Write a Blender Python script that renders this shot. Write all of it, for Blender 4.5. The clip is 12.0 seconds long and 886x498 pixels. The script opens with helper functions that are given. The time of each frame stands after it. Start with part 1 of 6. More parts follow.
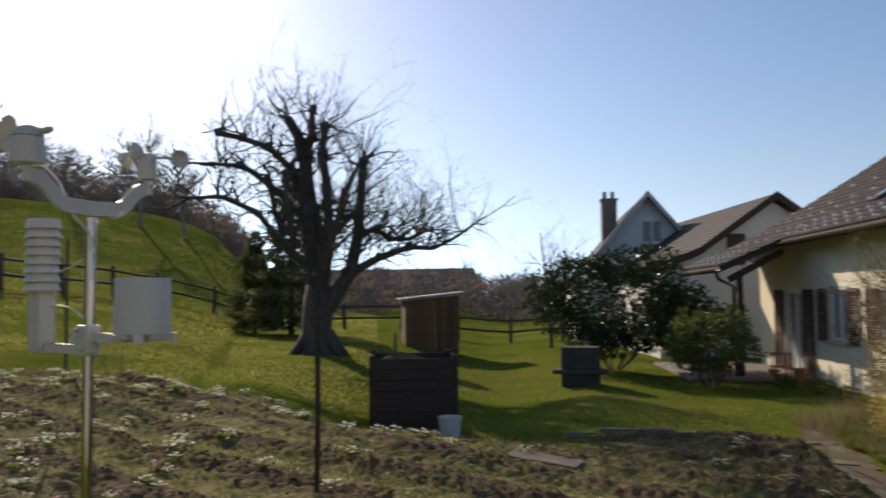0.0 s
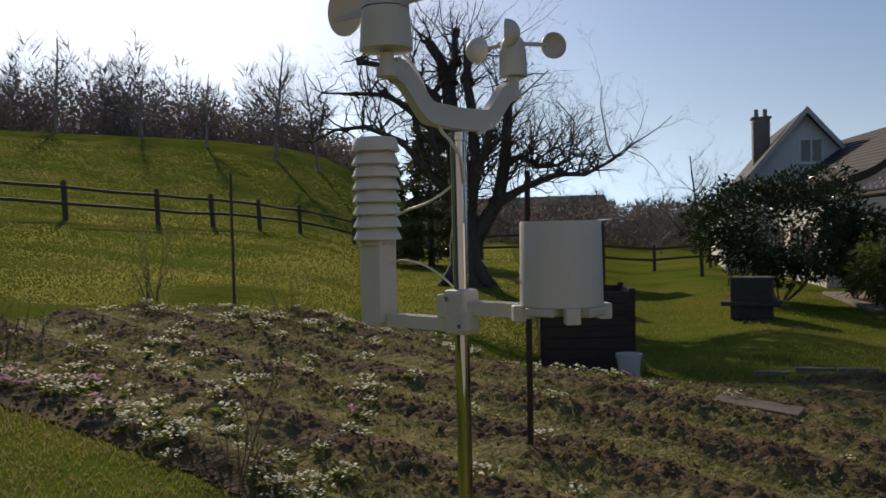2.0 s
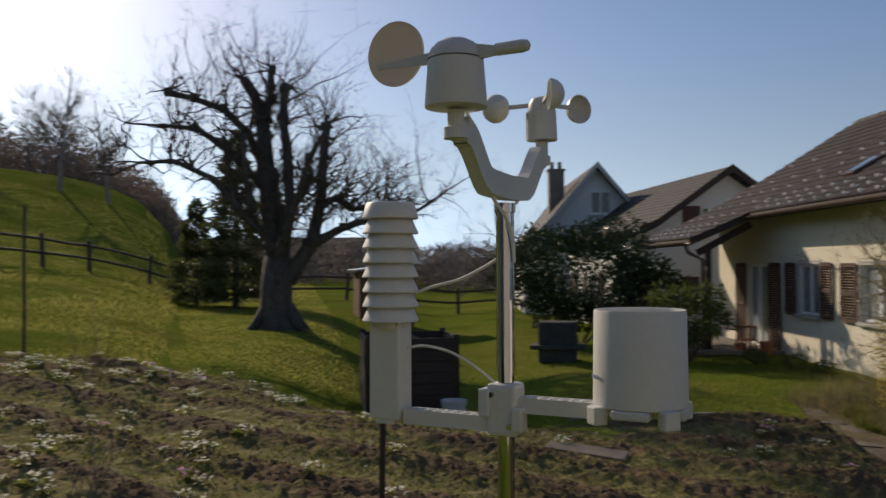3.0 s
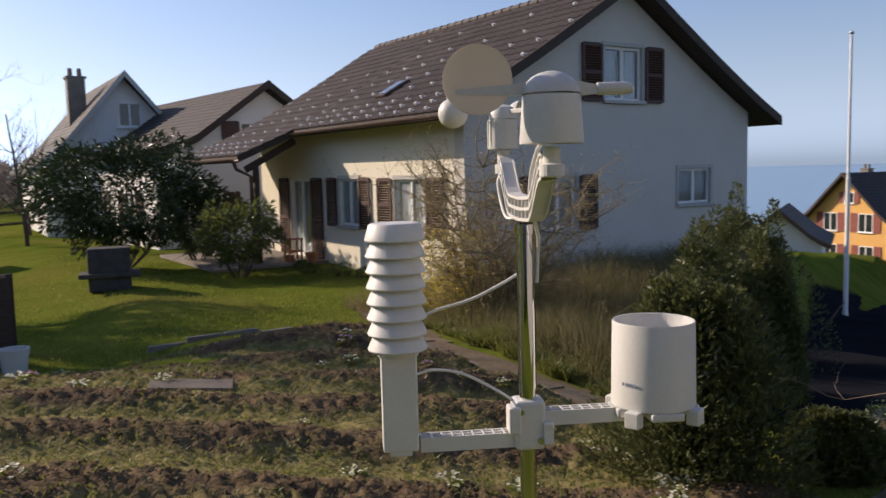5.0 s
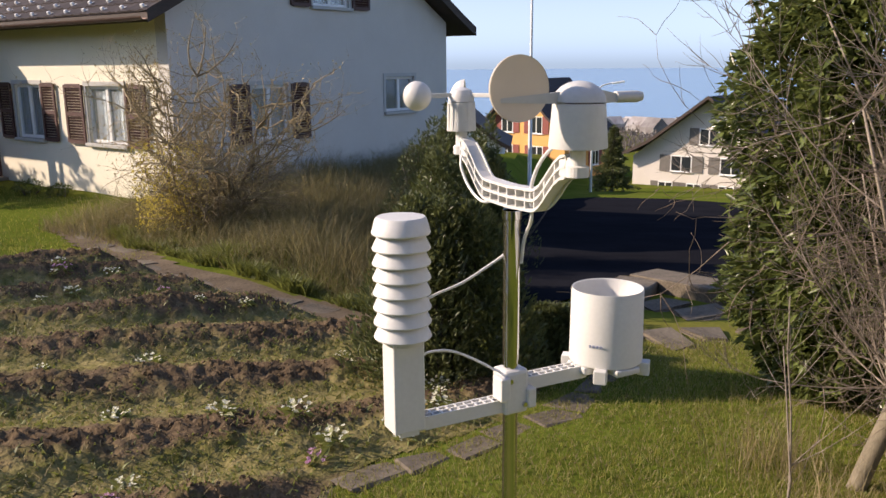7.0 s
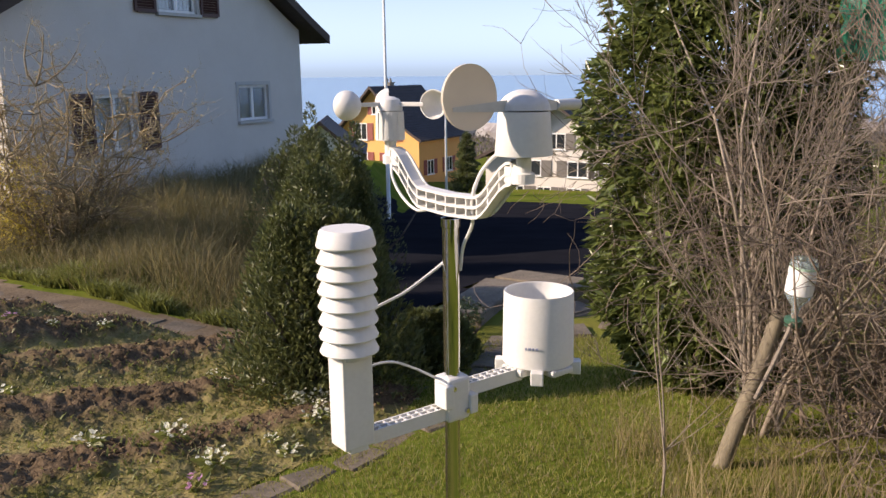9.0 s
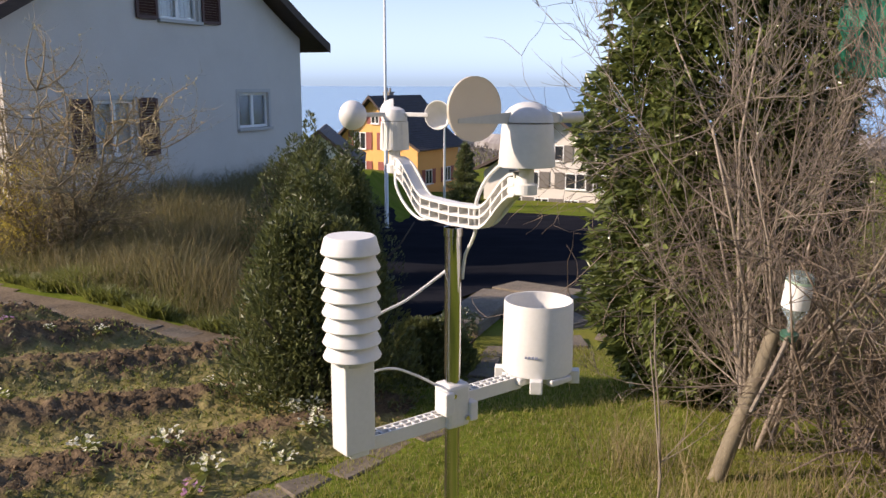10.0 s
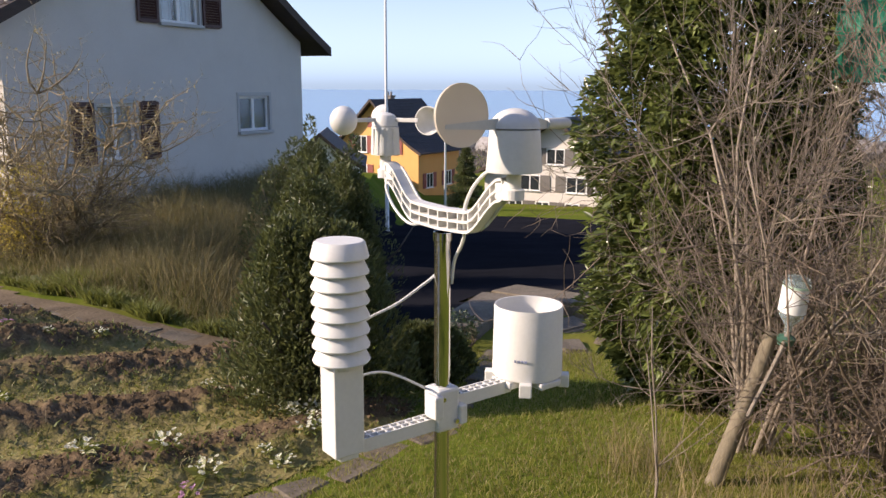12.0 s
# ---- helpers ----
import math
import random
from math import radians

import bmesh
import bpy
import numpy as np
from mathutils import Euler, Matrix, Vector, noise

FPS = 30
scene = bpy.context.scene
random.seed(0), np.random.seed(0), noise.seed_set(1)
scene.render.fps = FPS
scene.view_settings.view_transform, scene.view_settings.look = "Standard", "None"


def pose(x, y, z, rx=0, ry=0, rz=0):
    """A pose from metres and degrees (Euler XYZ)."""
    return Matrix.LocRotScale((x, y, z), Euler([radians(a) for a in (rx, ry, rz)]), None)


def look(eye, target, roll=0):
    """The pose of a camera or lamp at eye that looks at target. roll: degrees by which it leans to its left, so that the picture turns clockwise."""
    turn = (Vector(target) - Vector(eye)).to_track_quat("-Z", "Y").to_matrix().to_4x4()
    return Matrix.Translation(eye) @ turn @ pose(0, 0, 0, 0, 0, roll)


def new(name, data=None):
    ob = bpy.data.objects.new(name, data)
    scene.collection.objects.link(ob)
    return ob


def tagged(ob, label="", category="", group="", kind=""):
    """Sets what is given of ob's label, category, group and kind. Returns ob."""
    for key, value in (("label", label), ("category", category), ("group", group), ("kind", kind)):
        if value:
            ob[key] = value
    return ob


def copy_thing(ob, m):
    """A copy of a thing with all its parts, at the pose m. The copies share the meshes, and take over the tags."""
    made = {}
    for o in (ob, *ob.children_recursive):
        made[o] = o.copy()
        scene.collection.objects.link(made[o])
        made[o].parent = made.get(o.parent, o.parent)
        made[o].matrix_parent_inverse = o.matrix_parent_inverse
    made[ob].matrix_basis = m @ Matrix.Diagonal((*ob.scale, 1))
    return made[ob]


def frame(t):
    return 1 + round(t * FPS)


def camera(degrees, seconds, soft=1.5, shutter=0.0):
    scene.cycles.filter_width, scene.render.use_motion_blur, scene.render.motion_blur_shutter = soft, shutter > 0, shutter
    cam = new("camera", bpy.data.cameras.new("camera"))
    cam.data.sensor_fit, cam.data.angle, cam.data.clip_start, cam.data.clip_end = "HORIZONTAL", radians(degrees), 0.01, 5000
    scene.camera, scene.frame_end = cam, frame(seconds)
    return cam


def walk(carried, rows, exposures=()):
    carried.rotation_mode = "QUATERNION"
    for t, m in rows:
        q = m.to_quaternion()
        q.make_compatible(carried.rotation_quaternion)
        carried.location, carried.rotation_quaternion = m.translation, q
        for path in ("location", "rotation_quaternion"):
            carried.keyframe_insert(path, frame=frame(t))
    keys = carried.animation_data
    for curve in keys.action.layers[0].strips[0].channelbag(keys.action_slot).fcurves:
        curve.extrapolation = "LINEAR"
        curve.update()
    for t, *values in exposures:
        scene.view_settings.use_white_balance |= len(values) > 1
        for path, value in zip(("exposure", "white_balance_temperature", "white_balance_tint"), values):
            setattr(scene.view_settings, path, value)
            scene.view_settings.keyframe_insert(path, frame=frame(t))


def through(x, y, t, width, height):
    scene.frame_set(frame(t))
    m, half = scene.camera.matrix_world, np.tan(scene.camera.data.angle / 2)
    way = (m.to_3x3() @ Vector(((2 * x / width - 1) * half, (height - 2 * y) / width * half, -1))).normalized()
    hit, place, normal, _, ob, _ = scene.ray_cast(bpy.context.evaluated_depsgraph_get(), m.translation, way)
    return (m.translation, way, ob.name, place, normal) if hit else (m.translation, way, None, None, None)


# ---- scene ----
cam = camera(56.4, 12.0, shutter=0.2)
PATH = [
    (0, (0.186, 0.224, 1.687), (0.033, 2.215, 1.803), -0.4),
    (0.3, (0.092, 0.362, 1.726), (-0.39, 2.301, 1.826), -0.0),
    (0.5, (0.043, 0.42, 1.725), (-0.581, 2.319, 1.799), 0.3),
    (0.7, (-0.025, 0.476, 1.721), (-0.714, 2.352, 1.791), 1.0),
    (1, (-0.151, 0.548, 1.727), (-0.881, 2.409, 1.78), 1.3),
    (1.5, (-0.403, 0.698, 1.757), (-1.028, 2.595, 1.852), -3.1),
    (2, (-0.546, 0.815, 1.73), (-0.994, 2.763, 1.677), -1.3),
    (2.5, (-0.716, 0.955, 1.787), (-0.99, 2.936, 1.826), -0.7),
    (3, (-0.938, 0.963, 1.797), (-0.904, 2.962, 1.835), -0.2),
    (3.2, (-1.06, 0.971, 1.802), (-0.764, 2.949, 1.816), -0.6),
    (3.6, (-1.269, 0.993, 1.851), (-0.703, 2.909, 1.76), -0.6),
    (5.3, (-1.689, 1.313, 1.988), (-0.426, 2.851, 1.785), -0.6),
    (5.5, (-1.769, 1.384, 2.004), (-0.381, 2.809, 1.797), -0.0),
    (6, (-1.862, 1.503, 2.074), (-0.306, 2.716, 1.749), -0.6),
    (6.5, (-1.895, 1.509, 2.09), (-0.251, 2.589, 1.728), 0.8),
    (7, (-1.93, 1.507, 2.11), (-0.345, 2.647, 1.675), -0.5),
    (7.5, (-1.966, 1.58, 2.119), (-0.275, 2.538, 1.649), -1.2),
    (9.5, (-2.0, 1.622, 2.112), (-0.232, 2.459, 1.697), -0.4),
    (10, (-2.012, 1.621, 2.115), (-0.242, 2.462, 1.718), 0.2),
    (10.5, (-2.012, 1.617, 2.119), (-0.241, 2.463, 1.733), 0.0),
    (11, (-2.014, 1.612, 2.117), (-0.241, 2.451, 1.725), 0.2),
    (11.5, (-2.014, 1.609, 2.117), (-0.244, 2.454, 1.726), 0.4),
    (12, (-2.013, 1.6, 2.119), (-0.242, 2.444, 1.73), 0.3),
]
walk(cam, [(t, look(eye, target, roll)) for t, eye, target, roll in PATH],
     [(0.0, -0.30, 7550, 13), (0.6, -0.52, 7600, 13), (2.0, -0.76, 7600, 13), (3.0, -0.72, 7700, 13), (3.7, -0.85, 7750, 15), (5.3, 0.12, 7400, 20), (6.5, 0.30, 7300, 20), (7.5, 0.52, 7550, 21), (9.5, 0.53, 7400, 21), (12.0, 0.54, 7350, 21)])

# ---- world, sun ----
SUN_AZ, SUN_EL = radians(33), radians(27)     # azimuth to the left of +y, elevation
to_sun = Vector((-math.sin(SUN_AZ) * math.cos(SUN_EL), math.cos(SUN_AZ) * math.cos(SUN_EL), math.sin(SUN_EL)))
world = bpy.data.worlds.new("sky")
scene.world = world
world.use_nodes = True
wn = world.node_tree.nodes
sky = wn.new("ShaderNodeTexSky")
sky.sky_type, sky.sun_disc = "NISHITA", False
sky.sun_elevation, sky.sun_rotation = SUN_EL, -SUN_AZ
sky.air_density, sky.dust_density, sky.ozone_density, sky.altitude = 0.8, 1.25, 4.6, 700
wl = world.node_tree.links
sky_way, sky_up = wn.new("ShaderNodeTexCoord"), wn.new("ShaderNodeSeparateXYZ")
wl.new(sky_way.outputs["Generated"], sky_up.inputs[0])
haze = wn.new("ShaderNodeValToRGB")               # pale moist air low over the lake and the hills
haze.color_ramp.interpolation = "EASE"
haze.color_ramp.elements[0].position, haze.color_ramp.elements[1].position = 0.0, 0.30
haze.color_ramp.elements[0].color, haze.color_ramp.elements[1].color = (1, 1, 1, 1), (0, 0, 0, 1)
wl.new(sky_up.outputs["Z"], haze.inputs[0])
sky_grey, blue_air, misty = wn.new("ShaderNodeRGBToBW"), wn.new("ShaderNodeMixRGB"), wn.new("ShaderNodeMixRGB")
wl.new(sky.outputs[0], sky_grey.inputs[0])
blue_air.blend_type, blue_air.inputs[0].default_value, blue_air.inputs[2].default_value = "MULTIPLY", 1.0, (0.66, 0.95, 1.33, 1)
wl.new(sky_grey.outputs[0], blue_air.inputs[1])
wl.new(haze.outputs[0], misty.inputs[0])
wl.new(sky.outputs[0], misty.inputs[1])
wl.new(blue_air.outputs[0], misty.inputs[2])
wl.new(misty.outputs[0], wn["Background"].inputs[0])
wn["Background"].inputs[1].default_value = 0.19
sun = new("sun", bpy.data.lights.new("sun", "SUN"))
sun.data.energy, sun.data.angle, sun.data.color = 5.0, radians(0.6), (1.0, 0.92, 0.80)
sun.matrix_world = look((0, 0, 40), Vector((0, 0, 40)) - to_sun)


# ---- materials ----
def mat(name, c1, c2=None, scale=4.0, rough=0.8, bump=0.0, metal=0.0, fine=0.0, piece=0.0, spec=0.5, island=0.0, stretch=(1, 1, 1)):
    """Two-scale noise between two colours, with relief; piece and island vary the value from piece to piece."""
    m = bpy.data.materials.new(name)
    m.use_nodes = True
    nt = m.node_tree
    b = nt.nodes["Principled BSDF"]
    b.inputs["Roughness"].default_value, b.inputs["Metallic"].default_value = rough, metal
    b.inputs["Specular IOR Level"].default_value = spec
    c2 = c2 or c1
    tc = nt.nodes.new("ShaderNodeTexCoord")
    mp = nt.nodes.new("ShaderNodeMapping")
    mp.inputs["Scale"].default_value = stretch
    nt.links.new(tc.outputs["Object"], mp.inputs[0])
    n1 = nt.nodes.new("ShaderNodeTexNoise")
    n1.inputs["Scale"].default_value, n1.inputs["Detail"].default_value, n1.inputs["Roughness"].default_value = scale, 5, 0.65
    n2 = nt.nodes.new("ShaderNodeTexNoise")
    n2.inputs["Scale"].default_value, n2.inputs["Detail"].default_value = fine or scale * 9, 3
    for n in (n1, n2):
        nt.links.new(mp.outputs[0], n.inputs["Vector"])
    add = nt.nodes.new("ShaderNodeMath")
    add.operation = "MULTIPLY_ADD"
    add.inputs[1].default_value, add.inputs[2].default_value = 0.45, 0.0
    nt.links.new(n2.outputs[0], add.inputs[0])
    mul = nt.nodes.new("ShaderNodeMath")
    mul.operation = "MULTIPLY_ADD"
    mul.inputs[1].default_value = 0.6
    nt.links.new(n1.outputs[0], mul.inputs[0])
    nt.links.new(add.outputs[0], mul.inputs[2])
    ramp = nt.nodes.new("ShaderNodeValToRGB")
    ramp.color_ramp.elements[0].position, ramp.color_ramp.elements[1].position = 0.36, 0.68
    ramp.color_ramp.elements[0].color, ramp.color_ramp.elements[1].color = (*c1, 1), (*c2, 1)
    nt.links.new(mul.outputs[0], ramp.inputs[0])
    col = ramp.outputs[0]
    for amount, node, out in ((piece, "ShaderNodeObjectInfo", "Random"), (island, "ShaderNodeNewGeometry", "Random Per Island")):
        if amount:
            src = nt.nodes.new(node)
            mr = nt.nodes.new("ShaderNodeMapRange")
            mr.inputs["To Min"].default_value, mr.inputs["To Max"].default_value = 1 - amount, 1 + amount
            nt.links.new(src.outputs[out], mr.inputs[0])
            hs = nt.nodes.new("ShaderNodeHueSaturation")
            nt.links.new(mr.outputs[0], hs.inputs["Value"])
            nt.links.new(col, hs.inputs["Color"])
            col = hs.outputs[0]
    nt.links.new(col, b.inputs["Base Color"])
    if bump:
        bp = nt.nodes.new("ShaderNodeBump")
        bp.inputs["Strength"].default_value, bp.inputs["Distance"].default_value = min(1.0, bump * 40), bump
        nt.links.new(mul.outputs[0], bp.inputs["Height"])
        nt.links.new(bp.outputs[0], b.inputs["Normal"])
    return m


def leaf_mat(name, c1, c2, rough=0.45, through=0.35, island=0.35, thin=None):
    """Leaves and blades: they let some light through."""
    m = mat(name, c1, c2, 3.0, rough, island=island)
    nt = m.node_tree
    b = nt.nodes["Principled BSDF"]
    tr = nt.nodes.new("ShaderNodeBsdfTranslucent")
    tr.inputs[0].default_value = (*(thin or tuple(min(1, 1.3 * c) for c in c2)), 1)
    mix = nt.nodes.new("ShaderNodeMixShader")
    mix.inputs[0].default_value = through
    nt.links.new(b.outputs[0], mix.inputs[1])
    nt.links.new(tr.outputs[0], mix.inputs[2])
    nt.links.new(mix.outputs[0], nt.nodes["Material Output"].inputs[0])
    return m


WHITE_PLASTIC = mat("white_plastic", (0.60, 0.59, 0.555), (0.66, 0.65, 0.615), 9, 0.5, 0.0002, fine=160)
GREY_PLASTIC = mat("grey_plastic", (0.53, 0.52, 0.49), (0.60, 0.59, 0.56), 9, 0.5, 0.0002, fine=160)
FIN_PLASTIC = leaf_mat("fin_plastic", (0.60, 0.54, 0.45), (0.66, 0.60, 0.51), 0.5, 0.28, 0)
STEEL = mat("polished_steel", (0.52, 0.52, 0.53), (0.62, 0.62, 0.63), 3, 0.05, metal=1.0, stretch=(8, 8, 0.6))
CABLE = mat("cable", (0.62, 0.61, 0.58), (0.72, 0.71, 0.68), 30, 0.45)
PRINT = mat("grey_print", (0.22, 0.25, 0.36), (0.27, 0.30, 0.41), 30, 0.5)
RENDER_WALL = mat("rendered_wall", (0.56, 0.52, 0.46), (0.63, 0.59, 0.53), 0.9, 0.9, 0.004, fine=70)
YELLOW_WALL = mat("cream_wall", (0.77, 0.71, 0.56), (0.83, 0.77, 0.62), 0.8, 0.9, 0.004, fine=70)
# for the two added walls out of view that the pole mirrors
UNSEEN_WALL = mat("unseen_mirrored_wall", (0.30, 0.29, 0.275), (0.37, 0.36, 0.34), 0.7, 0.9, 0.004, fine=60)
WHITE_WALL = mat("white_wall", (0.72, 0.71, 0.68), (0.80, 0.79, 0.76), 0.6, 0.9, 0.004, fine=50)
BEIGE_WALL = mat("beige_wall", (0.58, 0.525, 0.465), (0.66, 0.605, 0.54), 0.6, 0.9, 0.004, fine=50)
ORANGE_WALL = mat("orange_wall", (0.68, 0.36, 0.11), (0.76, 0.42, 0.14), 0.5, 0.85, 0.004, fine=40)
TILE = mat("brown_roof_tile", (0.055, 0.043, 0.040), (0.105, 0.080, 0.071), 3, 0.75, 0.003, piece=0.25, island=0.25, fine=40)
DARK_TILE = mat("dark_roof_tile", (0.03, 0.024, 0.024), (0.06, 0.048, 0.046), 2, 0.75, 0.004, island=0.2, fine=30)
DIRT = mat("trodden_dirt", (0.10, 0.075, 0.05), (0.20, 0.155, 0.105), 2.5, 0.97, 0.02, fine=30, spec=0.1)
PATH_SLAB = mat("worn_path_slab", (0.072, 0.058, 0.040), (0.190, 0.155, 0.112), 2.5, 0.95, 0.008, piece=0.2, fine=35)


def bed_mat():
    """Dark dug ridges with mossy, straw-coloured ground between the rows."""
    m = mat("dug_bed", (0.052, 0.036, 0.022), (0.195, 0.135, 0.078), 3.5, 0.97, 0.03, fine=34, spec=0.1)
    nt = m.node_tree
    b = nt.nodes["Principled BSDF"]
    soil = b.inputs["Base Color"].links[0].from_socket
    tc = nt.nodes.new("ShaderNodeTexCoord")

    def noisy(scale, detail=6):
        n = nt.nodes.new("ShaderNodeTexNoise")
        n.inputs["Scale"].default_value, n.inputs["Detail"].default_value, n.inputs["Roughness"].default_value = scale, detail, 0.7
        nt.links.new(tc.outputs["Object"], n.inputs["Vector"])
        return n.outputs[0]

    def calc(op, a, bb, c=None):
        n = nt.nodes.new("ShaderNodeMath")
        n.operation = op
        for i, q in enumerate((a, bb, c)):
            if q is None:
                continue
            if isinstance(q, (int, float)):
                n.inputs[i].default_value = q
            else:
                nt.links.new(q, n.inputs[i])
        return n.outputs[0]

    dot = nt.nodes.new("ShaderNodeVectorMath")
    dot.operation = "DOT_PRODUCT"
    dot.inputs[1].default_value = (0.45 * 2 * math.pi / 1.15, 2 * math.pi / 1.15, 0)
    nt.links.new(tc.outputs["Object"], dot.inputs[0])
    wave = calc("SINE", calc("MULTIPLY_ADD", noisy(0.9, 3), 2.0, calc("ADD", dot.outputs["Value"], 2.1)), 0)
    moss = calc("MULTIPLY_ADD", noisy(1.7), 1.9, calc("MULTIPLY_ADD", wave, 0.32, -0.32))
    r = nt.nodes.new("ShaderNodeValToRGB")
    r.color_ramp.elements[0].position, r.color_ramp.elements[1].position = 0.38, 0.74
    nt.links.new(moss, r.inputs[0])
    green = nt.nodes.new("ShaderNodeValToRGB")
    green.color_ramp.elements[0].position, green.color_ramp.elements[1].position = 0.35, 0.65
    green.color_ramp.elements[0].color, green.color_ramp.elements[1].color = (0.105, 0.105, 0.026, 1), (0.29, 0.235, 0.10, 1)
    nt.links.new(noisy(7), green.inputs[0])
    mx = nt.nodes.new("ShaderNodeMixRGB")
    nt.links.new(r.outputs[0], mx.inputs[0])
    nt.links.new(soil, mx.inputs[1])
    nt.links.new(green.outputs[0], mx.inputs[2])
    nt.links.new(mx.outputs[0], b.inputs["Base Color"])
    return m


MOSS_SOIL = bed_mat()
SHUTTER = mat("brown_shutter", (0.055, 0.022, 0.018), (0.09, 0.036, 0.028), 4, 0.6, 0.001, stretch=(1, 1, 8))
RED_SHUTTER = mat("red_shutter", (0.22, 0.05, 0.035), (0.28, 0.07, 0.05), 4, 0.6)
GREY_SHUTTER = mat("grey_shutter", (0.12, 0.11, 0.10), (0.17, 0.15, 0.13), 4, 0.6)
WHITE_PAINT = mat("white_paint", (0.74, 0.74, 0.71), (0.80, 0.80, 0.78), 5, 0.45, fine=60)
STONE_TRIM = mat("stone_trim", (0.42, 0.41, 0.38), (0.50, 0.49, 0.46), 6, 0.85, 0.002)
DARK_WOOD = mat("dark_wood", (0.035, 0.022, 0.016), (0.07, 0.045, 0.032), 3, 0.75, 0.002, stretch=(1, 1, 6))
OLD_WOOD = mat("weathered_wood", (0.115, 0.095, 0.062), (0.235, 0.195, 0.130), 4, 0.85, 0.003, stretch=(6, 6, 0.8))
BROWN_WOOD = mat("brown_boards", (0.12, 0.06, 0.03), (0.20, 0.10, 0.05), 3, 0.75, 0.003, piece=0.25)
FENCE_WOOD = mat("fence_wood", (0.06, 0.045, 0.035), (0.12, 0.09, 0.07), 3, 0.85, 0.003)
BARK = mat("bark", (0.045, 0.037, 0.031), (0.135, 0.110, 0.090), 6, 0.95, 0.02, stretch=(1, 1, 0.35), fine=30)
TWIG = mat("twig_bark", (0.090, 0.066, 0.047), (0.205, 0.155, 0.112), 9, 0.85, 0.002, island=0.35)
GREY_TWIG = mat("grey_twig_bark", (0.13, 0.105, 0.080), (0.26, 0.215, 0.165), 9, 0.8, 0.002, island=0.4)
# bark of distant trees, paled so that the colour carries the haze
HAZED_TWIG = mat("hazed_far_twigs", (0.19, 0.155, 0.135), (0.29, 0.24, 0.21), 3, 0.95, island=0.2)
CONCRETE = mat("concrete", (0.17, 0.145, 0.115), (0.29, 0.25, 0.205), 3, 0.9, 0.006, piece=0.15, fine=45)
# far darker than bare asphalt: the shade on the road is in this colour
SHADED_ASPHALT = mat("asphalt", (0.010, 0.0105, 0.013), (0.020, 0.021, 0.026), 0.5, 1.0, 0.004, fine=80, spec=0.0)
METAL_GREY = mat("painted_metal", (0.55, 0.56, 0.57), (0.65, 0.66, 0.67), 3, 0.4, metal=0.4)
ZINC = mat("zinc_gutter", (0.08, 0.05, 0.04), (0.13, 0.08, 0.06), 4, 0.45, metal=0.6)
SNOW_GUARD = mat("snow_guard", (0.72, 0.71, 0.68), (0.80, 0.79, 0.77), 8, 0.5)
DARK_PLASTIC = mat("dark_plastic", (0.018, 0.018, 0.017), (0.04, 0.038, 0.035), 5, 0.6, 0.002)
TERRACOTTA = mat("terracotta", (0.36, 0.13, 0.07), (0.46, 0.19, 0.10), 6, 0.85, 0.002)
CURTAIN = mat("curtain", (0.50, 0.52, 0.55), (0.66, 0.68, 0.70), 6, 0.9, stretch=(14, 14, 0.4))
SOIL = mat("garden_soil", (0.052, 0.036, 0.022), (0.195, 0.138, 0.082), 2.2, 0.97, 0.01, island=0.15, fine=26, spec=0.1)
LEAF_EVERGREEN = leaf_mat("evergreen_leaf", (0.013, 0.027, 0.009), (0.040, 0.072, 0.021), 0.38, 0.1, 0.4)
LEAF_LAUREL = leaf_mat("laurel_leaf", (0.042, 0.060, 0.017), (0.150, 0.178, 0.052), 0.24, 0.25, 0.6)
NEEDLE = leaf_mat("needle", (0.036, 0.050, 0.016), (0.135, 0.152, 0.052), 0.5, 0.25, 0.5)
BLADE = leaf_mat("grass_blade", (0.100, 0.113, 0.018), (0.25, 0.245, 0.055), 0.6, 0.45, 0.4)
# grass colour raised and yellowed to imitate the sun's glare over the hill
GLARE_MEADOW_BLADE = leaf_mat("glare_meadow_blade", (0.17, 0.17, 0.040), (0.28, 0.262, 0.075), 0.7, 0.6, 0.06)
DRY_BLADE = leaf_mat("dry_grass_blade", (0.17, 0.13, 0.06), (0.34, 0.27, 0.14), 0.7, 0.4, 0.4)
BANK_BLADE = leaf_mat("bank_grass_blade", (0.080, 0.080, 0.028), (0.205, 0.178, 0.080), 0.7, 0.4, 0.45)
BED_LEAF = leaf_mat("bed_weed_leaf", (0.08, 0.10, 0.022), (0.19, 0.205, 0.05), 0.55, 0.35, 0.4)
PETAL = leaf_mat("pale_petal", (0.72, 0.70, 0.52), (0.82, 0.80, 0.66), 0.5, 0.4, 0.12)
PINK_PETAL = leaf_mat("pink_petal", (0.45, 0.20, 0.36), (0.62, 0.36, 0.52), 0.5, 0.4, 0.2)
YELLOW_BUD = leaf_mat("yellow_bud", (0.42, 0.34, 0.05), (0.58, 0.48, 0.10), 0.5, 0.4, 0.3)


def glass_mat(name, tint, rough=0.03):
    m = bpy.data.materials.new(name)
    m.use_nodes = True
    b = m.node_tree.nodes["Principled BSDF"]
    b.inputs["Base Color"].default_value = (*tint, 1)
    b.inputs["Roughness"].default_value = rough
    b.inputs["Transmission Weight"].default_value = 0.85
    b.inputs["IOR"].default_value = 1.45
    return m


GLASS = glass_mat("window_glass", (0.75, 0.82, 0.85))
BOTTLE = glass_mat("bottle_plastic", (0.80, 0.92, 0.90), 0.08)


